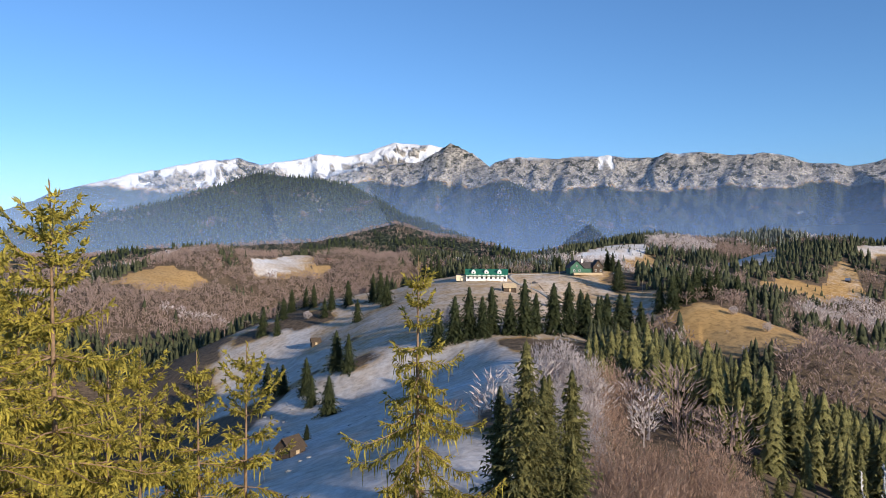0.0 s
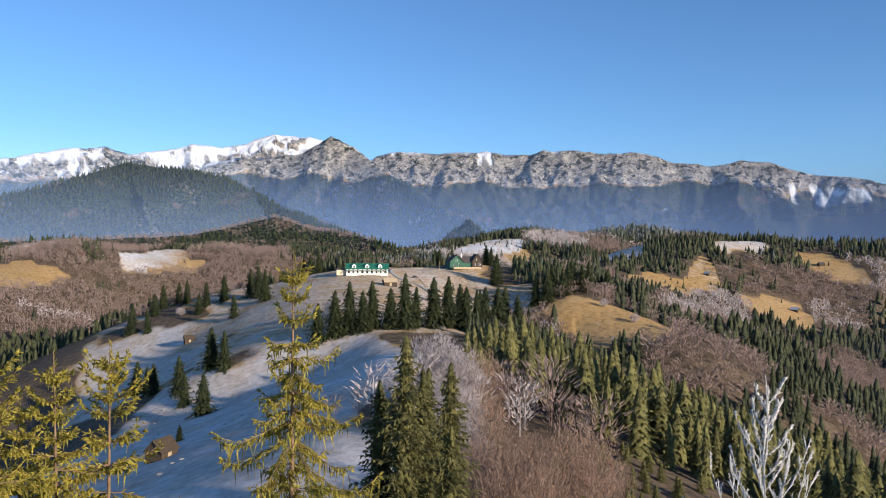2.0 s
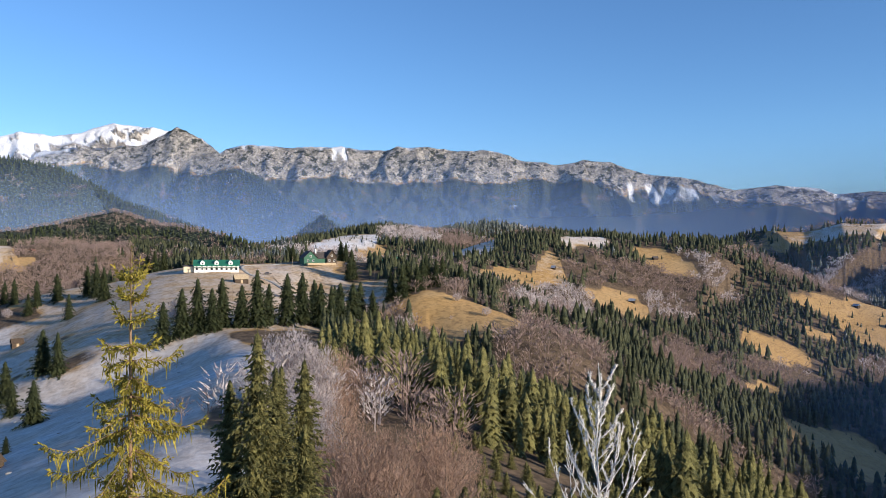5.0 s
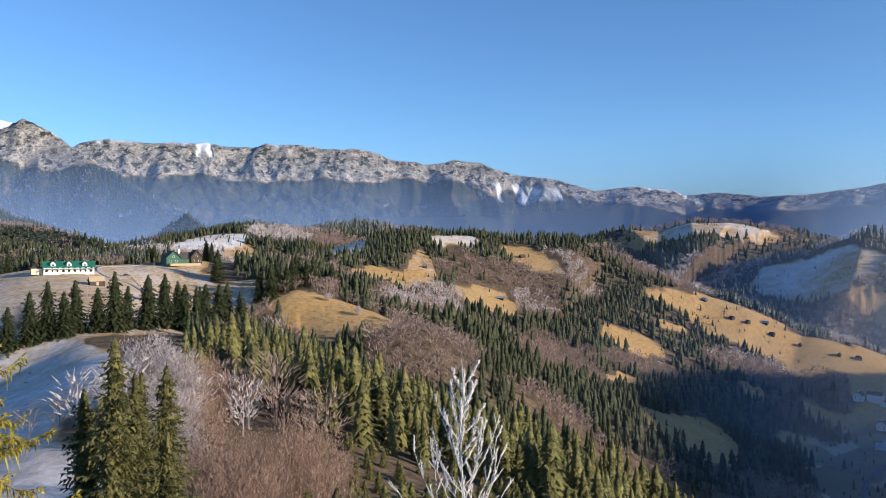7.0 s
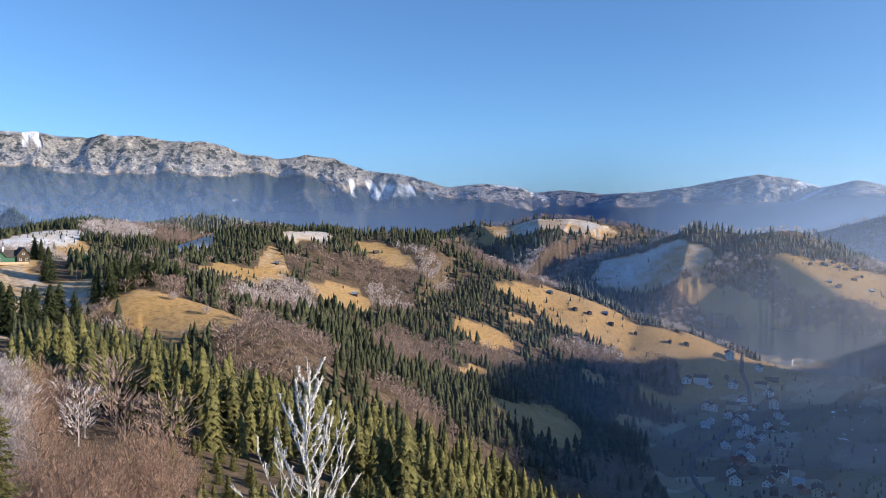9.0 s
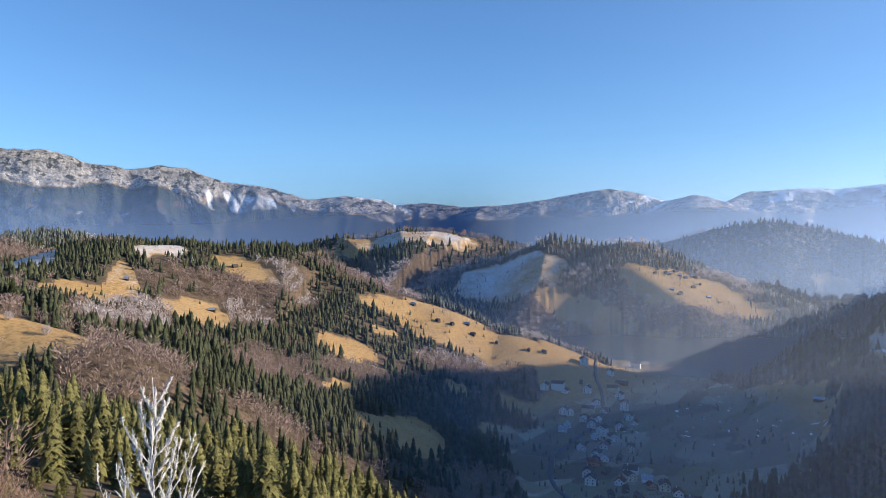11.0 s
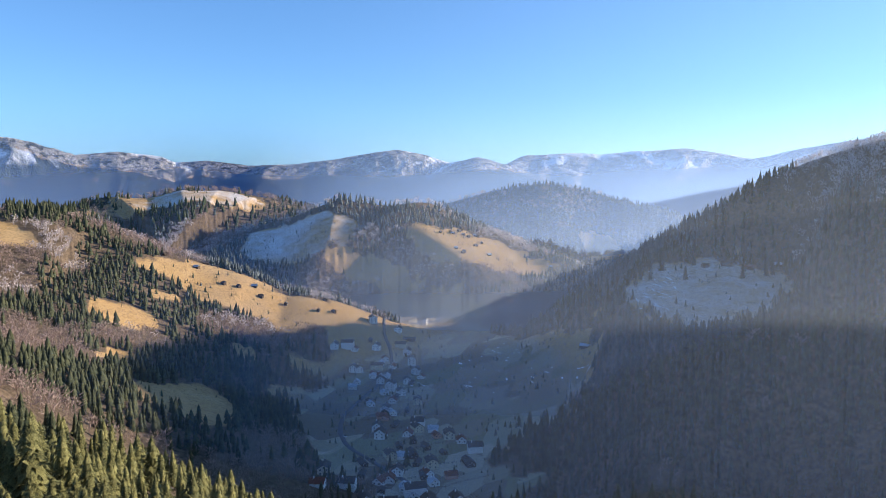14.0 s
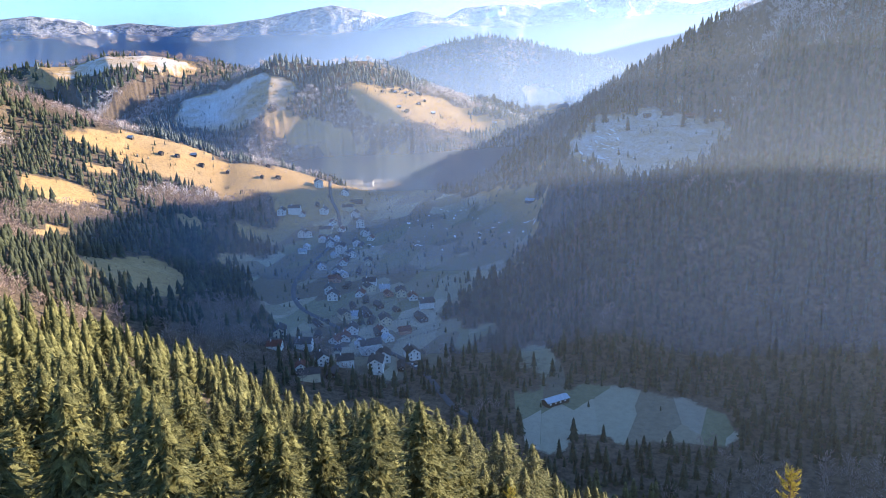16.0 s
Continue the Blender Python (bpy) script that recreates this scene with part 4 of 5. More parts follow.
def hero_spruce(rng, tall, wide, mat, label, hanging=0.3, spacing=0.24, grow=0.36):
    """A young spruce seen close: boughs sweep down and turn up at the tips, hung with fine needled twigs."""
    ob = thing("young_spruce", 0, 0, -9000, label, "spruce tree")
    child("trunk", trunk_mesh("trunk", tall, 0.0085 * tall + 0.012, BARK, rng, 0.003), ob, "pale reddish trunk")
    verts, tris, wood = [], [], []

    def twig(p, d, length, w):
        d = d.normalized()
        e = d.cross(Vector((rng.uniform(-1, 1), rng.uniform(-1, 1), rng.uniform(-1, 1)))).normalized() * w
        mid = p + d * length * 0.4 + e.cross(d) * rng.uniform(-0.6, 0.6)
        o = len(verts)
        verts.extend((p, mid + e, mid - e, p + d * length))
        tris.append((o, o + 1, o + 2))
        tris.append((o + 1, o + 3, o + 2))
    z = 0.1 * tall
    while z < tall * 0.965:
        below = tall - z
        young = smooth(below, 2.2, 0.9)
        reach = min(wide, 0.14 + grow * below ** 0.92) * rng.uniform(0.75, 1.15)
        count = rng.randint(5, 7) if hanging < 0.6 else rng.randint(5, 6)
        spin = rng.uniform(0, 6.28)
        for j in range(count):
            a = spin + 6.283 * j / count + rng.uniform(-0.4, 0.4)
            r = reach * rng.uniform(0.4, 1.12)
            c, s = math.cos(a), math.sin(a)
            rise = 0.6 * young + (1 - young) * rng.uniform(0.0, 0.35) * (1 - 0.6 * hanging)
            sag = 0.1 * young + (1 - young) * rng.uniform(0.3, 0.65) * (0.6 + 0.7 * hanging)
            seen = below < 5.8
            n = max(6, int(r / (0.052 if seen else 0.14)))
            path = [Vector((c * r * k / n, s * r * k / n, z + r * (rise * k / n - sag * (k / n) ** 1.6 + (0.2 + 0.4 * hanging) * max(0, k / n - 0.55) ** 2 * 3))) for k in range(n + 1)]
            flat = Vector((-s, c, 0))
            for k in range(1, n + 1):
                u, p = k / n, path[k]
                along = (p - path[k - 1]).normalized()
                if u > 0.12:
                    for side in (1, -1):
                        ln = (0.06 + 0.19 * min(1, r) * (1 - 0.65 * u)) * rng.uniform(0.5, 1.3)
                        drop = rng.uniform(0.0, 0.7 + 0.6 * hanging) * (1 - young)
                        q = along * 0.75 + flat * side * rng.uniform(0.35, 1.0) + Vector((0, 0, -drop))
                        twig(p, q, ln, 0.018)
                        for part_ in ((0.3, 0.55, 0.8) if seen else ()):
                            tip = p + q.normalized() * ln * part_
                            twig(tip, q.normalized() * 0.8 + flat * rng.uniform(-0.9, 0.9) + Vector((0, 0, rng.uniform(-1.0, 0.4))), rng.uniform(0.05, 0.11), 0.016)
                    twig(p, along + Vector((rng.uniform(-0.3, 0.3), rng.uniform(-0.3, 0.3), rng.uniform(0.2, 0.9))), 0.07 + 0.05 * rng.random(), 0.013)
                    if rng.random() < 0.35 + 0.9 * hanging * (1 - young):
                        twig(p, Vector((rng.uniform(-0.25, 0.25), rng.uniform(-0.25, 0.25), -1)), rng.uniform(0.08, 0.16 + 0.34 * hanging * (1 - young)), 0.014)
            twig(path[-1], path[-1] - path[-2], 0.12, 0.02)
            if r > 0.25:
                some = path[::max(1, n // 4)]
                wood.append(tube(some, [0.011 * (1 - 0.8 * q / 5) for q in range(len(some))], 3))
        z += spacing * rng.uniform(0.6, 1.5)
    for q in range(14):
        zq = tall * (0.95 + 0.0036 * q)
        twig(Vector((0, 0, zq)), Vector((rng.uniform(-0.6, 0.6), rng.uniform(-0.6, 0.6), 0.8)), 0.10, 0.013)
    child("foliage", fast_mesh("foliage", [tuple(v) for v in verts], tris, mat), ob, "sunlit yellow-green needles")
    v, f = join(wood)
    child("limbwork", mesh_from("limbwork", v, f, BARK), ob)
    return ob


HERO = [(hero_spruce(rs, 10.5, 1.75, NEEDLES_SUNLIT, "young spruce with drooping golden-green boughs in low sun", 0.9, 0.29, 0.40), 10.5),
        (hero_spruce(rs, 9.0, 1.5, NEEDLES_SUNLIT, "young yellow-green spruce in low sun beside the viewpoint", 0.3, 0.27), 9.0),
        (hero_spruce(rs, 8.5, 1.3, NEEDLES_SUNLIT, "young yellow-green spruce in low sun beside the viewpoint", 0.5, 0.30), 8.5)]
hero_used = set()
# bearing, distance, how far the tip is above the eye
for i, (bearing_, d, top) in enumerate(((-1.9, 15.0, -0.12), (-25.9, 12.0, 0.90), (-29.9, 10.5, 0.28), (-28.2, 12.5, -0.35), (-23.3, 13.5, -1.40),
                         (-21.3, 14.5, -1.70), (-16.9, 16.0, -2.05), (-14.2, 16.5, -1.97), (-26.6, 16.0, -1.1), (-31.5, 13.0, -0.2), (-19.2, 17.5, -2.9),
                         (-33.5, 11.5, 0.4))):
    x, y = d * math.sin(radians(bearing_)), d * math.cos(radians(bearing_))
    set_tree(HERO, hero_used, rs, x, y, top - height(x, y) + 0.3, group="young spruces below the viewpoint", kind=0 if i == 0 else 1 + i % 2)
for bearing_, d, top in ((95.8, 19.0, -9.65), (74.8, 24.0, -13.9), (76.2, 26.0, -15.6)):
    x, y = d * math.sin(radians(bearing_)), d * math.cos(radians(bearing_))
    set_tree(HERO, hero_used, rs, x, y, max(2.0, top - height(x, y) + 0.3), kind=2, label="small sunlit spruce on the steep slope", group="young spruces below the viewpoint")


def bare_tree(rng, tall, spread, twig_mat, bark, label, fine=520, blade=0.05, name="bare_tree"):
    """A leafless broadleaf tree: stem, forked limbs, and a haze of fine twigs."""
    ob = thing(name, 0, 0, -9000, label, "broadleaf tree")
    child("trunk", trunk_mesh("trunk", tall * 0.7, 0.016 * tall, bark, rng, 0.02), ob)
    limbs, ends = [], []
    for k in range(16):
        f = rng.uniform(0.18, 0.66)
        a = k * 2.4 + rng.uniform(-0.4, 0.4)
        p = Vector((0, 0, tall * f))
        d = Vector((math.cos(a), math.sin(a), rng.uniform(0.9, 1.9))).normalized()
        length = tall * (0.95 - f) * rng.uniform(0.55, 0.85)
        path = []
        for q in range(5):
            path.append(p.copy())
            ends.append((p.copy(), d.copy(), length))
            p = p + d * length / 4
            d = (d + Vector((rng.uniform(-0.25, 0.25) * spread, rng.uniform(-0.25, 0.25) * spread, rng.uniform(-0.05, 0.25)))).normalized()
        limbs.append(tube(path, [0.0075 * tall * (1 - 0.2 * q) for q in range(5)], 3))
    v, f = join(limbs)
    child("limbwork", mesh_from("limbwork", v, f, bark), ob)
    verts, tris = [], []
    for k in range(fine):
        p, d, length = ends[rng.randrange(len(ends))]
        p = p + Vector((rng.uniform(-1, 1), rng.uniform(-1, 1), rng.uniform(-0.4, 1))) * 0.25
        e = (d + Vector((rng.uniform(-0.9, 0.9), rng.uniform(-0.9, 0.9), rng.uniform(-0.1, 0.8)))).normalized()
        ln = tall * rng.uniform(0.04, 0.11)
        w = e.cross(Vector((rng.uniform(-1, 1), rng.uniform(-1, 1), 0.3))).normalized() * blade * rng.uniform(0.6, 1.3)
        o = len(verts)
        fork = e.cross(w).normalized() * ln * rng.uniform(-0.35, 0.35)
        verts += [tuple(p), tuple(p + e * ln * 0.5 + w), tuple(p + e * ln * 0.5 - w), tuple(p + e * ln), tuple(p + e * ln * 0.85 + fork + w * 6), tuple(p + e * ln * 0.8 - fork - w * 6)]
        tris += [(o, o + 1, o + 2), (o + 1, o + 3, o + 2), (o + 1, o + 4, o + 2), (o + 1, o + 2, o + 5)]
    child("spray", fast_mesh("spray", verts, tris, twig_mat), ob)
    return ob


def round_tree(rng, tall, twig_mat, bark, label, fine, blade, name="bare_tree", girth=0.42, low=0.12, lean=0.9):
    """A leafless tree with a rounded crown: stem, limbs that fork to its outside, and fine sprays all through it."""
    ob = thing(name, 0, 0, -9000, label, "broadleaf tree")
    child("trunk", trunk_mesh("trunk", tall * 0.8, 0.014 * tall, bark, rng, 0.015), ob)
    mid, half = tall * (1 + low) / 2, tall * (1 - low) / 2
    limbs, verts, tris = [], [], []
    for k in range(22):
        u = rng.uniform(-0.6, 0.98)
        a, rr = k * 2.399, girth * tall * math.sqrt(1 - u * u)
        tip = Vector((rr * math.cos(a), rr * math.sin(a), mid + half * u))
        root = Vector((0, 0, max(0.12 * tall, tip.z - rr * rng.uniform(0.9, 1.5))))
        bend = root.lerp(tip, 0.5) + Vector((0, 0, -0.04 * tall))
        limbs.append(tube([root, bend, tip], (0.006 * tall, 0.004 * tall, 0.001 * tall), 3))
    v, f = join(limbs)
    child("limbwork", mesh_from("limbwork", v, f, bark), ob)
    for k in range(fine):
        u, a, q = rng.uniform(-1, 1), rng.uniform(0, 6.283), rng.random() ** 0.4
        q *= 1 + 0.16 * math.sin(3 * a + 4 * u) + 0.10 * math.sin(7 * a - 9 * u)
        rr = girth * tall * math.sqrt(1 - u * u) * q
        p = Vector((rr * math.cos(a), rr * math.sin(a), mid + half * u * q))
        d = Vector((math.cos(a) * (1 - abs(u)) * 0.8 + rng.uniform(-0.5, 0.5), math.sin(a) * (1 - abs(u)) * 0.8 + rng.uniform(-0.5, 0.5), lean * rng.uniform(0.3, 1.2))).normalized()
        ln = tall * rng.uniform(0.03, 0.075)
        w = d.cross(Vector((rng.uniform(-1, 1), rng.uniform(-1, 1), 0.3))).normalized() * blade * rng.uniform(0.6, 1.3)
        side = d.cross(w).normalized() * ln * rng.uniform(0.2, 0.5)
        o = len(verts)
        verts += [tuple(p - w), tuple(p + w), tuple(p + d * ln), tuple(p + d * ln * 0.7 + side), tuple(p + d * ln * 0.75 - side * 0.9)]
        tris += [(o, o + 1, o + 2), (o, o + 1, o + 3), (o, o + 1, o + 4)]
    child("spray", fast_mesh("spray", verts, tris, twig_mat), ob)
    return ob


BROWN = [(round_tree(rs, 12.0, TWIGS_NEAR, BARK_GREY, "leafless reddish-brown broadleaf tree on the slope", 2000, 0.025, girth=0.34, low=0.0, lean=2.2), 12.0) for _ in range(3)]
WHITE = [(round_tree(rs, 13.0, TWIGS_FROST, BARK_GREY, "round broadleaf tree white with hoarfrost", 4600, 0.032, "frosted_tree"), 13.0) for _ in range(2)]
brown_used, white_used = set(), set()
for k in range(60):
    b, d = rs.uniform(10.4, 22), rs.uniform(66, 124)
    x, y = d * math.sin(radians(b)), d * math.cos(radians(b))
    set_tree(BROWN, brown_used, rs, x, y, rs.uniform(8, 12.5), group="bare trees on the near slope", wide=1.1)
for b, d, t in ((8.3, 164, 17), (9.8, 160, 15), (9.0, 144, 11), (10.2, 140, 11), (8.5, 132, 10), (9.6, 128, 10), (10.6, 122, 10)):
    x, y = d * math.sin(radians(b)), d * math.cos(radians(b))
    set_tree(WHITE, white_used, rs, x, y, t, group="frosted trees at the meadow's end", wide=1.0)
for b, d, t in ((11.4, 165, 14), (12.2, 172, 12), (13.0, 165, 10), (11.8, 150, 10), (12.4, 140, 9)):
    x, y = d * math.sin(radians(b)), d * math.cos(radians(b))
    set_tree(BROWN, brown_used, rs, x, y, t, group="bare trees on the near slope", wide=1.15)
for x, y, t in ((5, 350, 9), (9, 356, 8), (2, 345, 6), (-52, 470, 5), (-88, 505, 6), (150, 400, 5), (156, 372, 5)):
    set_tree(WHITE, white_used, rs, x, y, t, "small broadleaf tree pale with frost on the meadow", wide=1.2)


def frost_sapling(rng, tall):
    """A slim sapling thick with hoarfrost: upright boughs set with spikes of rime."""
    ob = thing("frosted_sapling", 0, 0, -9000, "slim leafless sapling coated thick with white hoarfrost", "sapling")
    stem = [(0.05 * math.sin(1.3 * k), 0.04 * math.cos(1.9 * k), tall * k / 9) for k in range(10)]
    v, f = tube(stem, [0.019 * (1 - 0.085 * k) for k in range(10)], 6)
    child("trunk", mesh_from("trunk", v, f, FROST, True), ob)
    boughs, rime = [], []
    verts, tris = [], []

    def spikes(path, dense):
        for a, b in zip(path, path[1:]):
            for _ in range(dense):
                p = a.lerp(b, rng.random())
                d = ((b - a).normalized() * 0.7 + Vector((rng.uniform(-1, 1), rng.uniform(-1, 1), rng.uniform(-0.5, 1)))).normalized()
                w = d.cross(Vector((0.3, 0.8, 0.1))).normalized() * 0.005
                u = d.cross(w).normalized() * 0.007
                ln = rng.uniform(0.018, 0.048)
                o = len(verts)
                verts.extend([tuple(p + w), tuple(p - w), tuple(p + u), tuple(p + d * ln)])
                tris.extend([(o, o + 1, o + 3), (o + 1, o + 2, o + 3), (o + 2, o, o + 3)])
    spikes([Vector(p) for p in stem[2:]], 24)
    for k in range(32):
        f = 0.34 + 0.60 * k / 32
        i = min(8, int(f * 9))
        p = Vector(stem[i]).lerp(Vector(stem[i + 1]), f * 9 - i)
        a = k * 2.399
        length = tall * (1.03 - f) * rng.uniform(0.28, 0.5) + 0.12
        d = Vector((math.cos(a), math.sin(a), rng.uniform(0.8, 1.5))).normalized()
        path = []
        for q in range(5):
            path.append(p.copy())
            p = p + d * length / 4
            d = (d + Vector((rng.uniform(-0.15, 0.15), rng.uniform(-0.15, 0.15), 0.24))).normalized()
        boughs.append(tube(path, [0.0055 * (1 - 0.15 * q) for q in range(5)], 4))
        spikes(path, 16)
        for q in range(1, 5):
            for side in range(2):
                e = (path[q] - path[q - 1]).normalized()
                g = (e + Vector((rng.uniform(-0.8, 0.8), rng.uniform(-0.8, 0.8), 0.3))).normalized()
                sub = [path[q], path[q] + g * length * 0.07, path[q] + g * length * 0.13 + Vector((0, 0, 0.02))]
                boughs.append(tube(sub, (0.006, 0.005, 0.003), 3))
                spikes(sub, 8)
    v, f = join(boughs)
    child("limbwork", mesh_from("limbwork", v, f, FROST), ob)
    child("rime", fast_mesh("rime", verts, tris, FROST), ob, "spiky white rime")
    return ob


sapling = frost_sapling(rs, 3.9)
_x, _y = 9.0 * math.sin(radians(31.6)), 9.0 * math.cos(radians(31.6)) - 0.1
sapling.matrix_basis = pose(_x, _y, -1.28 - 3.9 * 1.02, 0, 0, 40)
for used, protos in ((hero_used, HERO), (brown_used, BROWN), (white_used, WHITE)):
    clear_unused(protos, used)

# ---------------------------------------------------------------- buildings
PLASTER = plain("white_plaster", (0.82, 0.81, 0.79), 0.9, 0.12, 0.4)
CREAM = plain("cream_plaster", (0.66, 0.58, 0.42), 0.9, 0.12, 0.4)
PINK = plain("salmon_plaster", (0.55, 0.30, 0.22), 0.9, 0.12, 0.4)
TILE_DARK = plain("dark_tiles", (0.075, 0.065, 0.062), 0.8, 0.35, 0.8)
TILE_RED = plain("red_tiles", (0.17, 0.065, 0.045), 0.8, 0.35, 0.8)
TIN = plain("pale_tin_roof", (0.45, 0.50, 0.56), 0.45, 0.15, 0.6, 0.4)
GREEN_TIN = plain("green_tin_roof", (0.03, 0.17, 0.11), 0.45, 0.25, 0.6, 0.2)
GREEN_WOOD = plain("green_painted_wood", (0.045, 0.12, 0.08), 0.7, 0.2, 1.0)
OLD_WOOD = plain("weathered_boards", (0.075, 0.055, 0.04), 0.9, 0.4, 2.0)
PALE_WOOD = plain("pale_boards", (0.42, 0.33, 0.22), 0.9, 0.3, 2.0)
PANE = plain("window_pane", (0.03, 0.035, 0.045), 0.15, 0.2, 1.0)
WHITE_WOOD = plain("white_frames", (0.75, 0.75, 0.73), 0.6, 0.08, 2.0)
ASPHALT = plain("asphalt", (0.12, 0.12, 0.125), 0.9, 0.25, 0.3)
STONE = plain("lichened_rock", (0.33, 0.32, 0.30), 0.9, 0.4, 1.5)
STRAW = plain("dry_stems", (0.30, 0.20, 0.10), 0.9, 0.3, 3.0)


def box(x0, x1, y0, y1, z0, z1):
    v = [(x, y, z) for z in (z0, z1) for y in (y0, y1) for x in (x0, x1)]
    return v, [(0, 2, 3, 1), (4, 5, 7, 6), (0, 1, 5, 4), (2, 6, 7, 3), (0, 4, 6, 2), (1, 3, 7, 5)]


def gable_walls(w, d, h, peak):
    """Walls of a house w wide (x), d deep (y), with gables at both ends of x."""
    v = [(-w / 2, -d / 2, -1.2), (w / 2, -d / 2, -1.2), (w / 2, d / 2, -1.2), (-w / 2, d / 2, -1.2),
         (-w / 2, -d / 2, h), (w / 2, -d / 2, h), (w / 2, d / 2, h), (-w / 2, d / 2, h), (-w / 2, 0, h + peak), (w / 2, 0, h + peak)]
    return v, [(0, 1, 5, 4), (2, 3, 7, 6), (1, 2, 6, 9, 5), (3, 0, 4, 8, 7), (3, 2, 1, 0)]


def gable_roof(w, d, h, peak, over=0.5, thick=0.18):
    """Two thick slopes that meet in a ridge along x."""
    k = peak / (d / 2)
    pieces = []
    for s in (1, -1):
        e = d / 2 + over
        lo, hi = h - k * over, h + peak
        x0, x1 = -w / 2 - over, w / 2 + over
        v = [(x0, s * e, lo), (x1, s * e, lo), (x1, 0, hi), (x0, 0, hi)]
        v += [(a, b, c + thick) for a, b, c in v]
        f = [(0, 1, 2, 3), (7, 6, 5, 4), (0, 4, 5, 1), (1, 5, 6, 2), (2, 6, 7, 3), (3, 7, 4, 0)]
        pieces.append((v, f if s < 0 else [q[::-1] for q in f]))
    return join(pieces)


def make(name, geometry, mat, parent, label=""):
    return child(name, mesh_from(name, *geometry, mat), parent, label)


def window_part(parent, x, y, z, w, h, along="x", out=1):
    """A framed window set in a wall; its pane is a part of it."""
    t = 0.06
    if along == "x":
        frame_ = join([box(x - w / 2, x + w / 2, y, y + out * t, z + h / 2 - 0.1, z + h / 2), box(x - w / 2, x + w / 2, y, y + out * t, z - h / 2, z - h / 2 + 0.1),
                       box(x - w / 2, x - w / 2 + 0.1, y, y + out * t, z - h / 2 + 0.1, z + h / 2 - 0.1), box(x + w / 2 - 0.1, x + w / 2, y, y + out * t, z - h / 2 + 0.1, z + h / 2 - 0.1)])
        pane = box(x - w / 2 + 0.1, x + w / 2 - 0.1, y, y + out * 0.03, z - h / 2 + 0.1, z + h / 2 - 0.1)
    else:
        frame_ = join([box(x, x + out * t, y - w / 2, y + w / 2, z + h / 2 - 0.1, z + h / 2), box(x, x + out * t, y - w / 2, y + w / 2, z - h / 2, z - h / 2 + 0.1),
                       box(x, x + out * t, y - w / 2, y - w / 2 + 0.1, z - h / 2 + 0.1, z + h / 2 - 0.1), box(x, x + out * t, y + w / 2 - 0.1, y + w / 2, z - h / 2 + 0.1, z + h / 2 - 0.1)])
        pane = box(x, x + out * 0.03, y - w / 2 + 0.1, y + w / 2 - 0.1, z - h / 2 + 0.1, z + h / 2 - 0.1)
    f = make("window", frame_, WHITE_WOOD, parent)
    make("pane", pane, PANE, f)


def house(w, d, h, peak, wall, roof, label, storeys=1, name="house"):
    ob = thing(name, 0, 0, -9000, label, "house")
    make("wall", gable_walls(w, d, h, peak), wall, ob)
    make("roof", gable_roof(w, d, h, peak), roof, ob)
    make("chimney", box(w * 0.2, w * 0.2 + 0.7, 0.5, 1.2, h, h + peak + 0.9), wall, ob)
    n = max(2, int(w / 3))
    for s in range(storeys):
        z = 1.6 + 2.7 * s
        for k in range(n):
            x = -w / 2 + (k + 0.5) * w / n
            window_part(ob, x, -d / 2, z, 1.2, 1.4, "x", -1)
        for y in (-d / 4, d / 4):
            window_part(ob, -w / 2, y, z, 1.2, 1.4, "y", -1)
            window_part(ob, w / 2, y, z, 1.2, 1.4, "y", 1)
    window_part(ob, -w / 2, 0, h + peak * 0.3, 1.1, 1.2, "y", -1)
    make("door", box(w * 0.08, w * 0.08 + 1.0, -d / 2 - 0.08, -d / 2, -0.2, 2.0), OLD_WOOD, ob, "dark wooden door")
    return ob


rh = random.Random(8)
HOUSES = [
    house(12, 9, 5.4, 3.2, PLASTER, TILE_DARK, "white two-storey village house with a dark tiled gable roof", 2),
    house(10, 8, 3.0, 3.0, PLASTER, TILE_RED, "white village house with a steep red-brown roof", 1),
    house(14, 9, 5.2, 2.6, CREAM, TILE_DARK, "cream two-storey village house with a dark roof", 2),
    house(9, 8, 3.0, 2.8, PLASTER, TIN, "small white village house with a pale tin roof", 1),
    house(15, 10, 7.8, 3.0, PLASTER, TILE_DARK, "tall white three-storey guest house with a dark roof", 3),
    house(9, 7, 3.0, 2.6, PINK, TILE_RED, "small salmon-coloured village house with a red roof", 1),
    house(16, 7, 2.8, 2.2, OLD_WOOD, TILE_DARK, "long dark wooden barn between the village gardens", 1, "village_barn"),
]
VILLAGE = [
    (616, 396), (626, 388), (648, 369), (610, 347), (675, 357), (666, 345), (644, 329), (573, 323), (557, 304), (544, 333), (525, 285), (495, 275),
    (482, 271), (443, 250), (455, 259), (454, 235), (470, 224), (477, 239), (463, 209), (458, 198), (445, 183), (423, 178), (409, 196), (397, 178),
]
VILLAGE += [
    (414, 218), (421, 215), (352, 234), (331, 224), (345, 215), (375, 206), (333, 197), (317, 200), (323, 186), (339, 187), (309, 191), (363, 184),
    (341, 170), (363, 159), (355, 172), (619, 312), (704, 362), (820, 450), (880, 410), (849, 419), (702, 404), (715, 381), (590, 360), (634, 352),
]
PICK = "0402204043165001302106253621010160244000650440010"
standing = set()
for i, (x, y) in enumerate(VILLAGE):
    k = int(PICK[i])
    ob = HOUSES[k] if k not in standing else copy_thing(HOUSES[k], Matrix.Identity(4))
    standing.add(k)
    turn = 28 + rh.uniform(-14, 14) + rh.choice((0, 0, 90))
    ob.matrix_basis = Matrix.LocRotScale((x, y, height(x, y) + 0.1), Euler((0, 0, radians(turn))), (0.76, 0.76, 0.76))
    ob["group"] = "houses of the village"
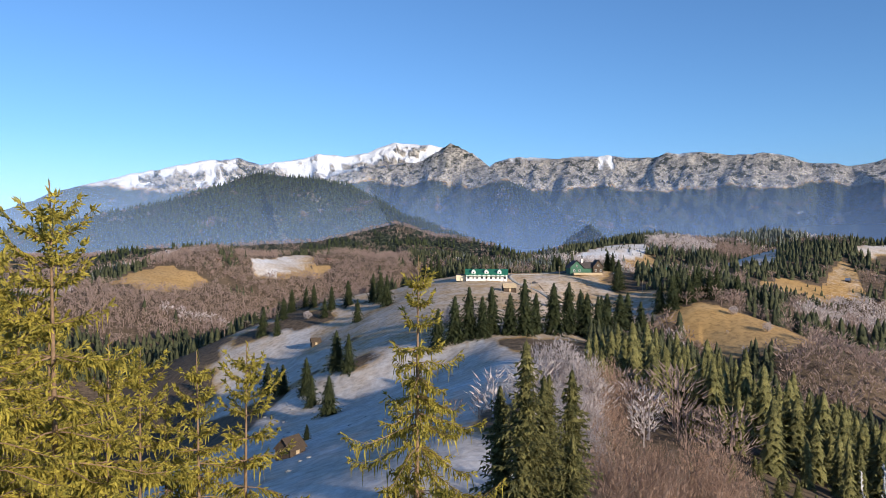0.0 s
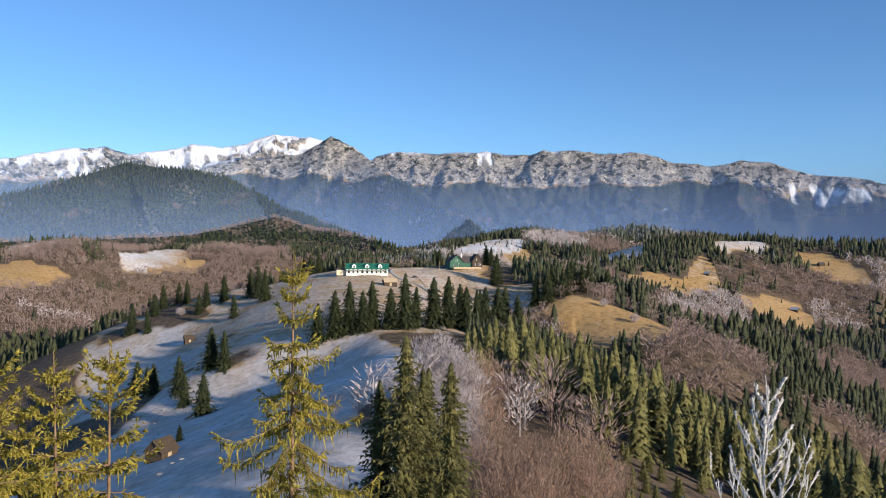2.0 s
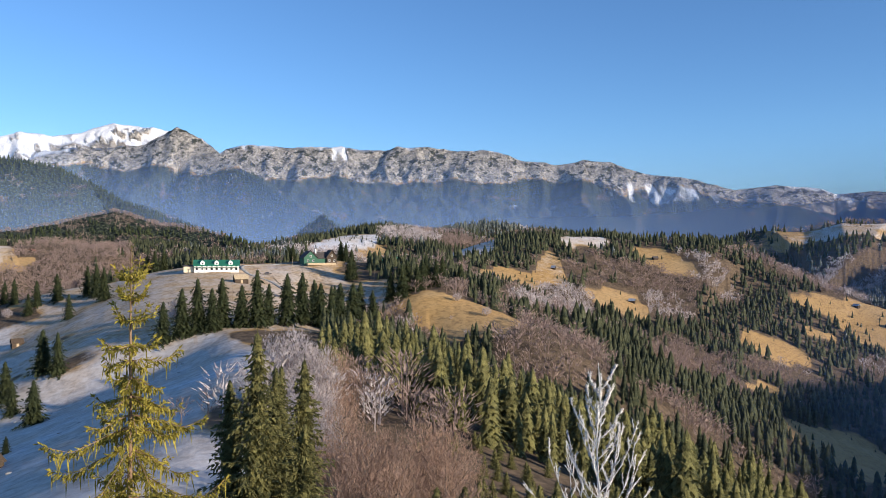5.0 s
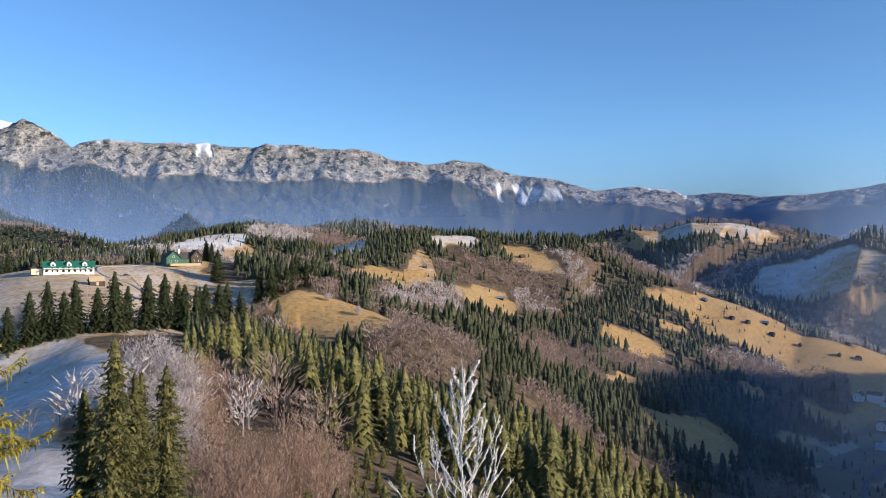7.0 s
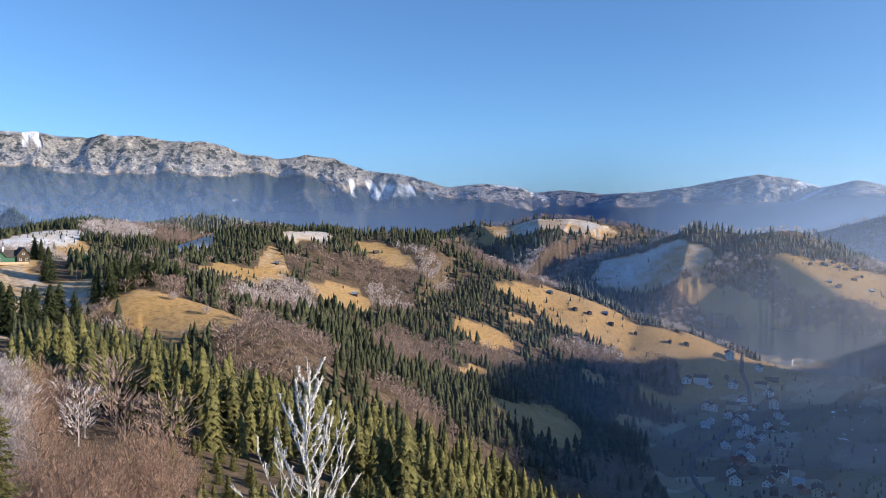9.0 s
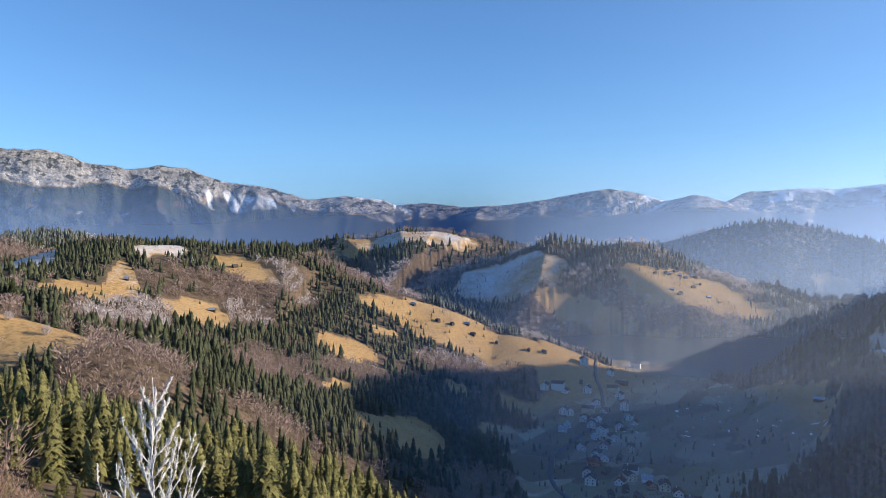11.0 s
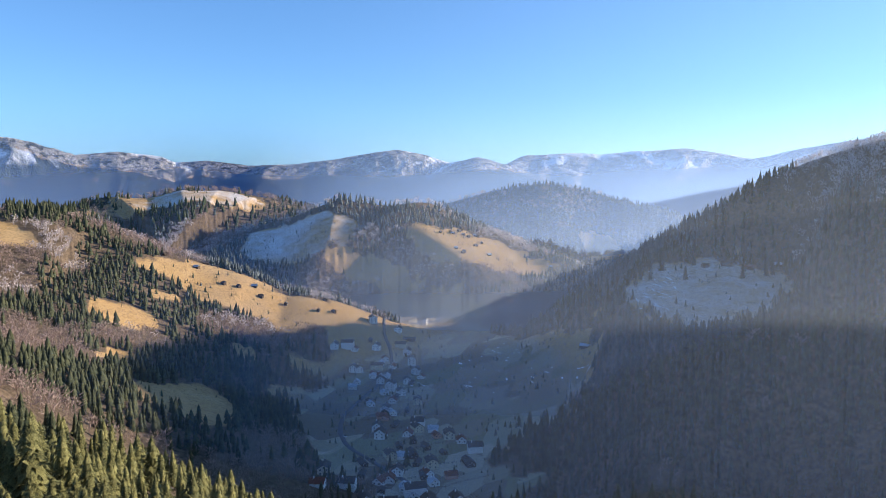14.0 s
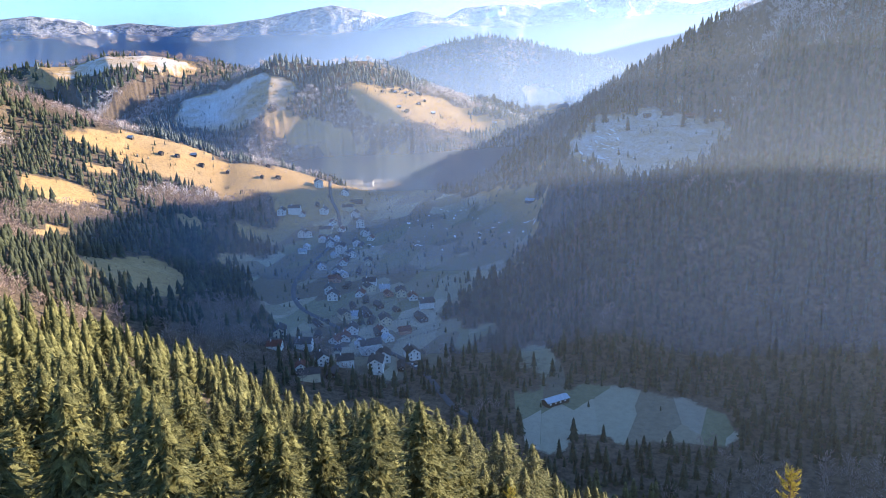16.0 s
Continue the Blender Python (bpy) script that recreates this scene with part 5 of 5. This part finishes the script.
for k in range(30):
    u = rh.random()
    x, y = 335 + 300 * u + rh.gauss(0, 13), 172 + 180 * u + rh.gauss(0, 17)
    ob = copy_thing(HOUSES[rh.choice((0, 1, 1, 3, 3, 5, 2))], Matrix.Identity(4))
    ob.matrix_basis = Matrix.LocRotScale((x, y, height(x, y) + 0.1), Euler((0, 0, radians(28 + rh.uniform(-25, 25)))), (0.7, 0.7, 0.7))
    ob["group"] = "houses of the village"
for x, y in ((388, 230), (430, 232), (440, 214), (390, 196), (470, 255), (505, 262), (515, 300), (372, 222), (360, 200), (350, 160), (540, 290), (580, 300), (600, 330), (660, 335), (430, 196), (410, 206), (447, 224), (660, 380)):
    ob = copy_thing(HOUSES[6], Matrix.Identity(4))
    ob.matrix_basis = Matrix.LocRotScale((x + rh.uniform(-3, 3), y + rh.uniform(-3, 3), height(x, y) + 0.1), Euler((0, 0, radians(28 + rh.uniform(-20, 20)))), (rh.uniform(0.3, 0.7), 0.55, 0.55))
    ob["group"] = "barns of the village"


def ribbon(name, pts, width, mat, label, category="road", lift=0.25):
    """A strip that follows the ground."""
    pts = [Vector((x, y, 0)) for x, y in pts]
    fine = []
    for i in range(len(pts) - 1):
        a, b, c, d = pts[max(i - 1, 0)], pts[i], pts[i + 1], pts[min(i + 2, len(pts) - 1)]
        for s in range(10):
            t = s / 10
            fine.append(0.5 * ((2 * b) + (c - a) * t + (2 * a - 5 * b + 4 * c - d) * t * t + (3 * b - a - 3 * c + d) * t ** 3))
    fine.append(pts[-1])
    v, f = [], []
    for i, p in enumerate(fine):
        d = (fine[min(i + 1, len(fine) - 1)] - fine[max(i - 1, 0)]).normalized()
        s = Vector((-d.y, d.x, 0)) * width / 2
        z = max(height(p.x, p.y), height(p.x + s.x, p.y + s.y), height(p.x - s.x, p.y - s.y)) + lift
        for q, drop in ((p + s * 1.05, 1.2), (p + s, 0), (p - s, 0), (p - s * 1.05, 1.2)):
            v.append((q.x, q.y, z - drop))
        if i:
            for k in range(3):
                a = (i - 1) * 4 + k
                f.append((a, a + 1, a + 5, a + 4))
    return tagged(new(name, mesh_from(name, v, f, mat, True)), label, category, kind="structure")


ribbon("road", [(300, 100), (318, 122), (345, 145), (369, 178), (395, 226), (418, 262), (467, 294), (530, 313), (602, 330), (654, 357), (697, 388), (800, 440), (900, 470)], 3.0, ASPHALT, "grey asphalt road winding through the village")
ribbon("farm_track", [(70, 400), (66, 440), (60, 480), (48, 505), (50, 540), (95, 548)], 2.6, STONE, "pale stony track up to the chalets", "track", 0.12)


def hay_hut(x, y, w, d, h, peak, turn, roof, label, group=""):
    """A small log hut: boarded walls, thick roof, a plank door, corner posts."""
    ob = thing("hay_hut", x, y, height(x, y) + 0.1, label, "hut", group, turn=turn)
    make("wall", gable_walls(w, d, h, peak), OLD_WOOD, ob)
    make("roof", gable_roof(w, d, h, peak, 0.45, 0.14), roof, ob)
    make("door", box(-0.6, 0.6, -d / 2 - 0.06, -d / 2, 0, min(1.9, h - 0.1)), PALE_WOOD, ob)
    for sx in (-1, 1):
        for sy in (-1, 1):
            make("post", box(sx * w / 2 - 0.09, sx * w / 2 + 0.09, sy * d / 2 - 0.09, sy * d / 2 + 0.09, -0.8, h), OLD_WOOD, ob)
    return ob


hay_hut(-36, 184, 5.4, 4.4, 2.2, 2.3, 62, OLD_WOOD, "old dark wooden hay hut in the frosty meadow")
hay_hut(40, 468, 7.5, 5, 2.6, 2.2, 8, PALE_WOOD, "hay shed with a pale straw-coloured roof on the plateau")
hay_hut(-72, 440, 5, 4, 2.0, 1.8, 20, OLD_WOOD, "low dark hut on the slope of the meadow")
for i, (x, y) in enumerate(((607, 595), (642, 573), (619, 530), (650, 516), (700, 462), (665, 447), (677, 436), (540, 442), (405, 418), (629, 519), (620, 566), (470, 676), (590, 610), (655, 480), (640, 500), (380, 580), (340, 650))):
    hay_hut(x, y, rh.uniform(3.2, 5.5), rh.uniform(2.8, 3.6), 1.7, 1.5, rh.uniform(0, 180), rh.choice((TILE_DARK, OLD_WOOD, TIN)), "small wooden hay barn on the golden hillside", "hay barns on the slopes")
for i in range(26):
    x, y = 1160 + rh.gauss(0, 70), 480 + rh.gauss(0, 60)
    hay_hut(x, y, rh.uniform(4, 6.5), rh.uniform(3, 4.2), 2, 1.7, rh.uniform(0, 180), rh.choice((TILE_DARK, OLD_WOOD, TIN)), "distant wooden barn on the far golden hillside", "barns on the far hill")
for x, y, w, roof in ((762, 61, 9.5, OLD_WOOD), (755, 41, 9, TILE_RED), (764, 18, 7.5, TIN), (280, 215, 5, TIN), (756, 79, 6, OLD_WOOD), (700, 178, 9, TIN), (-262, 900, 8, TILE_RED), (-150, 1010, 8, TILE_RED)):
    hay_hut(x, y, w, w * 0.55, 1.9, 1.7, rh.uniform(60, 120), roof, "hill farm building of dark boards on open grass", "hill farm buildings")

barn = thing("long_barn", 330, 73, height(330, 73) + 0.1, "long low barn with a pale tin roof in shade", "barn", turn=-40)
make("wall", gable_walls(12, 5, 2.2, 1.2), OLD_WOOD, barn)
make("roof", gable_roof(12, 5, 2.2, 1.2, 0.4), TIN, barn)
for k in range(4):
    make("window", box(-5 + 2.8 * k, -4.1 + 2.8 * k, -2.56, -2.5, 0.9, 1.6), WHITE_WOOD, barn)


def guest_house():
    x, y = 29, 514
    ob = thing("guest_house", x, y, height(x, y) + 0.15, "long white guest house with a bright green tin roof and dormers", "house", turn=-4)
    w, d, h = 27, 10, 3.5
    make("wall", gable_walls(w, d, h, 3.0), PLASTER, ob)
    make("roof", gable_roof(w, d, h, 3.0, 0.7, 0.25), GREEN_TIN, ob)
    for k in range(3):
        dx = -8.5 + 8.5 * k
        gv, gf = gable_walls(3.0, 2.6, 1.6, 1.2)
        gv = [(b + dx, a - 3.4, c + h + 0.4 if c > 0 else h - 0.3) for a, b, c in gv]
        dorm = make("dormer", (gv, [q[::-1] for q in gf]), PLASTER, ob)
        rv, rf = gable_roof(3.0, 2.6, 1.6, 1.2, 0.35, 0.15)
        make("dormer_roof", ([(b + dx, a - 3.4, c + h + 0.4) for a, b, c in rv], [q[::-1] for q in rf]), GREEN_TIN, dorm)
        window_part(ob, dx, -4.9, h + 1.0, 1.2, 1.1, "x", -1)
    for k in range(9):
        window_part(ob, -12 + 3.0 * k, -d / 2, 2.95, 1.3, 0.8, "x", -1)
        window_part(ob, -12 + 3.0 * k, -d / 2, 1.1, 1.5, 1.6, "x", -1)
    make("porch_roof", box(-w / 2, w / 2, -d / 2 - 2.2, -d / 2, 2.25, 2.4), GREEN_TIN, ob)
    for k in range(8):
        make("porch_post", box(-13 + 3.7 * k, -12.8 + 3.7 * k, -d / 2 - 2.1, -d / 2 - 1.9, -0.8, 2.25), WHITE_WOOD, ob)
    make("annexe", gable_walls(6, 6, 2.6, 0.6), CREAM, ob).location = (-17, 0.5, 0)
    make("annexe_roof", gable_roof(6, 6, 2.6, 0.6, 0.3), TILE_DARK, ob).location = (-17, 0.5, 0)


def chalet():
    x, y = 97, 536
    ob = thing("chalet", x, y, height(x, y) + 0.15, "green timber chalet with steep dark gables and white-edged eaves", "house", turn=6)
    for k, (dx, dy, w, d, h, p, turn, wall) in enumerate(((-6, 0, 11, 9, 4.2, 4.2, 90, GREEN_WOOD), (4, 1.5, 12, 8, 3.8, 3.6, 0, GREEN_WOOD), (9.5, 0, 8, 7, 4.6, 4.4, 90, OLD_WOOD))):
        a = make("wing", gable_walls(w, d, h, p), wall, ob)
        a.matrix_basis = pose(dx, dy, 0, 0, 0, turn)
        r = make("roof", gable_roof(w, d, h, p, 0.7, 0.2), TILE_DARK, a)
        for e in (-1, 1):
            window_part(a, -w / 2, e * 1.8, 1.8, 1.3, 1.5, "y", -1)
            window_part(a, w / 2, e * 1.8, 1.8, 1.3, 1.5, "y", 1)
        window_part(a, -w / 2, 0, h + 0.6, 1.3, 1.3, "y", -1)
    make("chimney", box(-1.2, -0.3, 0.5, 1.4, 3, 9.6), PLASTER, ob)
    make("terrace", box(-9, 11, -9, -6, -1.2, 0.35), PALE_WOOD, ob)


guest_house()
chalet()
for x, y, w in ((152, 548, 14), (166, 552, 11)):
    ob = thing("lodge", x, y, height(x, y) + 0.1, "low lodge with a green tin roof behind the plateau", "house", turn=rh.uniform(-8, 8))
    make("wall", gable_walls(w, 8, 2.8, 2.6), GREEN_WOOD, ob)
    make("roof", gable_roof(w, 8, 2.8, 2.6, 0.6), GREEN_TIN, ob)
    for k in range(3):
        window_part(ob, -w / 3 + k * w / 3, -4, 1.5, 1.2, 1.2, "x", -1)

# rocks and dry stems at the lip of the viewpoint
rk = random.Random(5)


def boulder(x, y, size, label):
    bm = bmesh.new()
    bmesh.ops.create_icosphere(bm, subdivisions=3, radius=size)
    off = Vector((rk.uniform(0, 50), rk.uniform(0, 50), 0))
    for v in bm.verts:
        n = noise.noise(v.co * (1.4 / size) + off) * 0.35 + noise.noise(v.co * (4 / size) + off) * 0.12
        v.co = Vector((v.co.x * (1 + n), v.co.y * (1 + n), v.co.z * (0.62 + n * 0.6)))
    me = bpy.data.meshes.new("boulder")
    bm.to_mesh(me)
    bm.free()
    me.materials.append(STONE)
    ob = tagged(new("boulder", me), label, "rock", "rocks at the viewpoint")
    ob.location = (x, y, height(x, y) - size * 0.1)


for b, d, s in ((45.5, 4.6, 0.28), (49.5, 4.9, 0.35), (43.0, 5.4, 0.25), (53.5, 5.0, 0.22), (60, 5.4, 0.3)):
    boulder(d * math.sin(radians(b)), d * math.cos(radians(b)), s, "grey lichened rock at the lip of the viewpoint")


# ---------------------------------------------------------------- small things on the land
SNOW = plain("old_snow", (0.74, 0.76, 0.80), 0.8, 0.1, 0.8)
rp = random.Random(17)


def snow_patches():
    """Leftover snow in the hollows of the shaded slope."""
    v, f = [], []
    for k in range(130):
        if k < 95:
            x, y = rp.uniform(480, 820), rp.uniform(100, 300)
        else:
            x, y = rp.gauss(672, 22), rp.gauss(112, 14)
        z = height(x, y)
        if z < -150 or openness(np.array([x]), np.array([y]))[0][0] < 0.6:
            continue
        a, ln, w = rp.uniform(0.3, 1.2), rp.uniform(1.5, 6.0), rp.uniform(0.5, 1.3)
        o = len(v)
        for s in range(8):
            t = 6.283 * s / 8
            u, q = math.cos(t) * ln * rp.uniform(0.6, 1.1), math.sin(t) * w * rp.uniform(0.6, 1.1)
            px, py = x + u * math.cos(a) - q * math.sin(a), y + u * math.sin(a) + q * math.cos(a)
            v.append((px, py, height(px, py) + 0.22))
        v.append((x, y, z + 0.4))
        f += [(o + s, o + (s + 1) % 8, o + 8) for s in range(8)]
    tagged(new("snow_patches", mesh_from("snow_patches", v, f, SNOW)), "leftover patches of old snow on the shaded slope", "snow", kind="stuff")


snow_patches()


def fence(x0, y0, x1, y1, label, gap=3.0, tall=1.3, group=""):
    """Posts with two rails that follow the ground."""
    ob = thing("fence", x0, y0, height(x0, y0), label, "fence", group)
    n = max(2, int(math.hypot(x1 - x0, y1 - y0) / gap))
    tops = []
    base = height(x0, y0)
    post = mesh_from("post", *box(-0.07, 0.07, -0.07, 0.07, -0.4, tall), OLD_WOOD)
    for k in range(n + 1):
        x, y = x0 + (x1 - x0) * k / n, y0 + (y1 - y0) * k / n
        z = height(x, y) - base
        child("post", post, ob).location = (x - x0, y - y0, z)
        tops.append((x - x0, y - y0, z))
    for h in (0.55, 1.1):
        v, fc = tube([(x, y, z + h * tall / 1.3) for x, y, z in tops], [0.05] * len(tops), 4)
        make("rail", (v, fc), OLD_WOOD, ob)


fence(12, 318, 62, 322, "weathered wooden fence along the edge of the meadow")
fence(-8, 395, 40, 420, "weathered wooden fence across the plateau pasture")
fence(62, 500, 66, 420, "weathered wooden fence beside the stony track")
fence(150, 505, 205, 470, "weathered wooden fence above the golden hill")
fence(695, 102, 640, 30, "dark fence across the shaded farm meadow", 5.0)
fence(722, 104, 735, 20, "dark fence across the shaded farm meadow", 5.0)
for x0, y0, x1, y1 in ((392, 240, 430, 222), (430, 222, 452, 206), (440, 262, 470, 246), (356, 214, 388, 196), (470, 280, 500, 262), (330, 205, 352, 190), (410, 196, 430, 176), (520, 306, 548, 288), (560, 318, 590, 304), (380, 176, 410, 160)):
    fence(x0, y0, x1, y1, "dark picket fence between village gardens", 2.5, group="garden fences")


def pole(x, y, tall, label):
    ob = thing("utility_pole", x, y, height(x, y), label, "pole", "utility poles")
    make("mast", tube([(0, 0, -0.5), (0, 0, tall)], (0.14, 0.09), 7), PALE_WOOD, ob)
    make("crossarm", box(-0.8, 0.8, -0.06, 0.06, tall - 0.7, tall - 0.55), OLD_WOOD, ob)


for x, y in ((52, 455), (30, 395), (78, 520), (121, 470), (150, 470), (345, 160), (392, 232), (455, 285), (540, 312)):
    pole(x, y, 8.5, "wooden utility pole with a short crossarm")


def meadow_stones():
    """Molehills, tussocks and stones scattered on the frosty meadow."""
    for k in range(26):
        x, y = rp.gauss(-22, 28), rp.uniform(125, 300)
        size = rp.uniform(0.25, 0.7)
        bm = bmesh.new()
        bmesh.ops.create_icosphere(bm, subdivisions=2, radius=size)
        off = Vector((rp.uniform(0, 90), 0, 0))
        for q in bm.verts:
            s = 1 + 0.4 * noise.noise(q.co / size + off)
            q.co = Vector((q.co.x * s * 1.4, q.co.y * s, q.co.z * s * 0.5))
        me = bpy.data.meshes.new("stone")
        bm.to_mesh(me)
        bm.free()
        me.materials.append(STONE)
        ob = tagged(new("stone", me), "small rough stone lying in the frosty meadow grass", "rock", "stones in the meadow")
        ob.location = (x, y, height(x, y) + 0.05)


meadow_stones()


def small_car(x, y, turn, paint, label):
    """A parked car: body, cabin and four wheels."""
    ob = thing("parked_car", x, y, height(x, y) + 0.35, label, "car", "parked cars", turn=turn)
    v = [(-2.1, -0.85, 0.3), (2.1, -0.85, 0.3), (2.1, 0.85, 0.3), (-2.1, 0.85, 0.3), (-2.1, -0.85, 0.85), (2.1, -0.8, 0.8), (2.1, 0.8, 0.8), (-2.1, 0.85, 0.85)]
    make("body", (v, [(3, 2, 1, 0), (4, 5, 6, 7), (0, 1, 5, 4), (1, 2, 6, 5), (2, 3, 7, 6), (3, 0, 4, 7)]), paint, ob)
    v = [(-1.7, -0.78, 0.85), (0.9, -0.78, 0.83), (0.9, 0.78, 0.83), (-1.7, 0.78, 0.85), (-1.3, -0.62, 1.45), (0.2, -0.62, 1.45), (0.2, 0.62, 1.45), (-1.3, 0.62, 1.45)]
    make("cabin", (v, [(4, 5, 6, 7), (0, 1, 5, 4), (1, 2, 6, 5), (2, 3, 7, 6), (3, 0, 4, 7)]), PANE, ob)
    for sx in (-1.3, 1.3):
        for sy in (-0.86, 0.86):
            w = make("wheel", tube([(sx, sy - 0.1, 0.3), (sx, sy + 0.1, 0.3)], (0.32, 0.32), 10), ASPHALT, ob)


for x, y, turn, paint in ((352, 153, 50, PLASTER), (374, 186, 55, TIN), (398, 230, 60, TILE_DARK), (428, 268, 45, PLASTER), (60, 505, 10, TILE_DARK), (118, 533, 100, PLASTER)):
    small_car(x, y, turn, paint, "small parked car beside the lane")

# ---------------------------------------------------------------- tinted see-through sheets that stand in for morning haze over the valleys


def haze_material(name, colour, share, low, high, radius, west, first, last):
    """Haze painted on a clear sheet: most light goes through, a little is scattered; thinner with height."""
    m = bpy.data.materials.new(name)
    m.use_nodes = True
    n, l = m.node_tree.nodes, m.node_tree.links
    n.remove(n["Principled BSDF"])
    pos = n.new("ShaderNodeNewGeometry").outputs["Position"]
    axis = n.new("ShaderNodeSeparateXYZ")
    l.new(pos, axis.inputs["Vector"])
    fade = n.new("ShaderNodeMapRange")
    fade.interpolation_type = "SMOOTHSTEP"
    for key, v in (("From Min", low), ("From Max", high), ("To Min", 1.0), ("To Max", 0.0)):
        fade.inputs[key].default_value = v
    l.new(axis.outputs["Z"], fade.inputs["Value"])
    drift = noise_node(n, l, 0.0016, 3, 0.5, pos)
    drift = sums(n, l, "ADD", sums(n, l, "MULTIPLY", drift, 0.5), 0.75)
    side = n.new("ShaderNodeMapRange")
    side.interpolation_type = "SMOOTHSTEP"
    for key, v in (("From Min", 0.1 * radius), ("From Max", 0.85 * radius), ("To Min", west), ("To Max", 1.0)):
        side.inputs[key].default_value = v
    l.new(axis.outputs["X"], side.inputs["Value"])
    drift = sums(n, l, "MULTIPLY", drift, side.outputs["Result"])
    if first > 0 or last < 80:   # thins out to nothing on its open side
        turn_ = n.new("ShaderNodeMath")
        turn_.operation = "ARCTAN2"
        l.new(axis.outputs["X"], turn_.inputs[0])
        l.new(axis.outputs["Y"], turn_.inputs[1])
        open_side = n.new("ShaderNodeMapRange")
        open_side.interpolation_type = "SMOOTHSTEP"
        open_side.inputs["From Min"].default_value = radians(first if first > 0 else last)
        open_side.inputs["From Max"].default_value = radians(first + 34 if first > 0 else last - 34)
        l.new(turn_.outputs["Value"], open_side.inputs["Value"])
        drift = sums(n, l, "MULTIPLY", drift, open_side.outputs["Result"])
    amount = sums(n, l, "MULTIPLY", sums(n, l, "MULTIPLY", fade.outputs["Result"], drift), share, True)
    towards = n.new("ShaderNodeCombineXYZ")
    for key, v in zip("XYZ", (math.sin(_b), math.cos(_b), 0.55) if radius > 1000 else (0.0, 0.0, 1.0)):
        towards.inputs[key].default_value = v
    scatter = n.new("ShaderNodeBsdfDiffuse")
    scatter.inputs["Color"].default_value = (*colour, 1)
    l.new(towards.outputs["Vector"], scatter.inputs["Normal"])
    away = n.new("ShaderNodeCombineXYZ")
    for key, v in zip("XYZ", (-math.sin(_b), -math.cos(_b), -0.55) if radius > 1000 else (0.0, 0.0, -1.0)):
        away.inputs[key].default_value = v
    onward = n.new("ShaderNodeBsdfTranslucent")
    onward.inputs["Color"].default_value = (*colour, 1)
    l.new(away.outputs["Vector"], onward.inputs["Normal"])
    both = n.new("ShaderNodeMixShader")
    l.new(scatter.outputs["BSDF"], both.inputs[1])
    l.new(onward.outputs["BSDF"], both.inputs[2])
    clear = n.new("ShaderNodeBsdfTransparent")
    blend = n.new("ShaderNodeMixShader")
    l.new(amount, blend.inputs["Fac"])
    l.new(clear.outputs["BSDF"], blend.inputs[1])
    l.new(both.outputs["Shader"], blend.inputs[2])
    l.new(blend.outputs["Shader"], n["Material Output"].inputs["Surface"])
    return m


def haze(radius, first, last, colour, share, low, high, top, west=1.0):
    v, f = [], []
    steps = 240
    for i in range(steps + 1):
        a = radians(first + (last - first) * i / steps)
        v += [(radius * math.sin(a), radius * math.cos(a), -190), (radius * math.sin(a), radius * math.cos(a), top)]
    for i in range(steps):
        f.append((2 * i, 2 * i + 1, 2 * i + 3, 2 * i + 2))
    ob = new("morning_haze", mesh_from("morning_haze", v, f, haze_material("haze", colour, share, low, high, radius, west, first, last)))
    return tagged(ob, "curved see-through sheet tinted as thin blue morning haze in the valleys", "haze", kind="stuff")


# the haze of distance is put into these two sheet tints
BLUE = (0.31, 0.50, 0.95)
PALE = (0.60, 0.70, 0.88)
# added near veil for sun glare, denser with height
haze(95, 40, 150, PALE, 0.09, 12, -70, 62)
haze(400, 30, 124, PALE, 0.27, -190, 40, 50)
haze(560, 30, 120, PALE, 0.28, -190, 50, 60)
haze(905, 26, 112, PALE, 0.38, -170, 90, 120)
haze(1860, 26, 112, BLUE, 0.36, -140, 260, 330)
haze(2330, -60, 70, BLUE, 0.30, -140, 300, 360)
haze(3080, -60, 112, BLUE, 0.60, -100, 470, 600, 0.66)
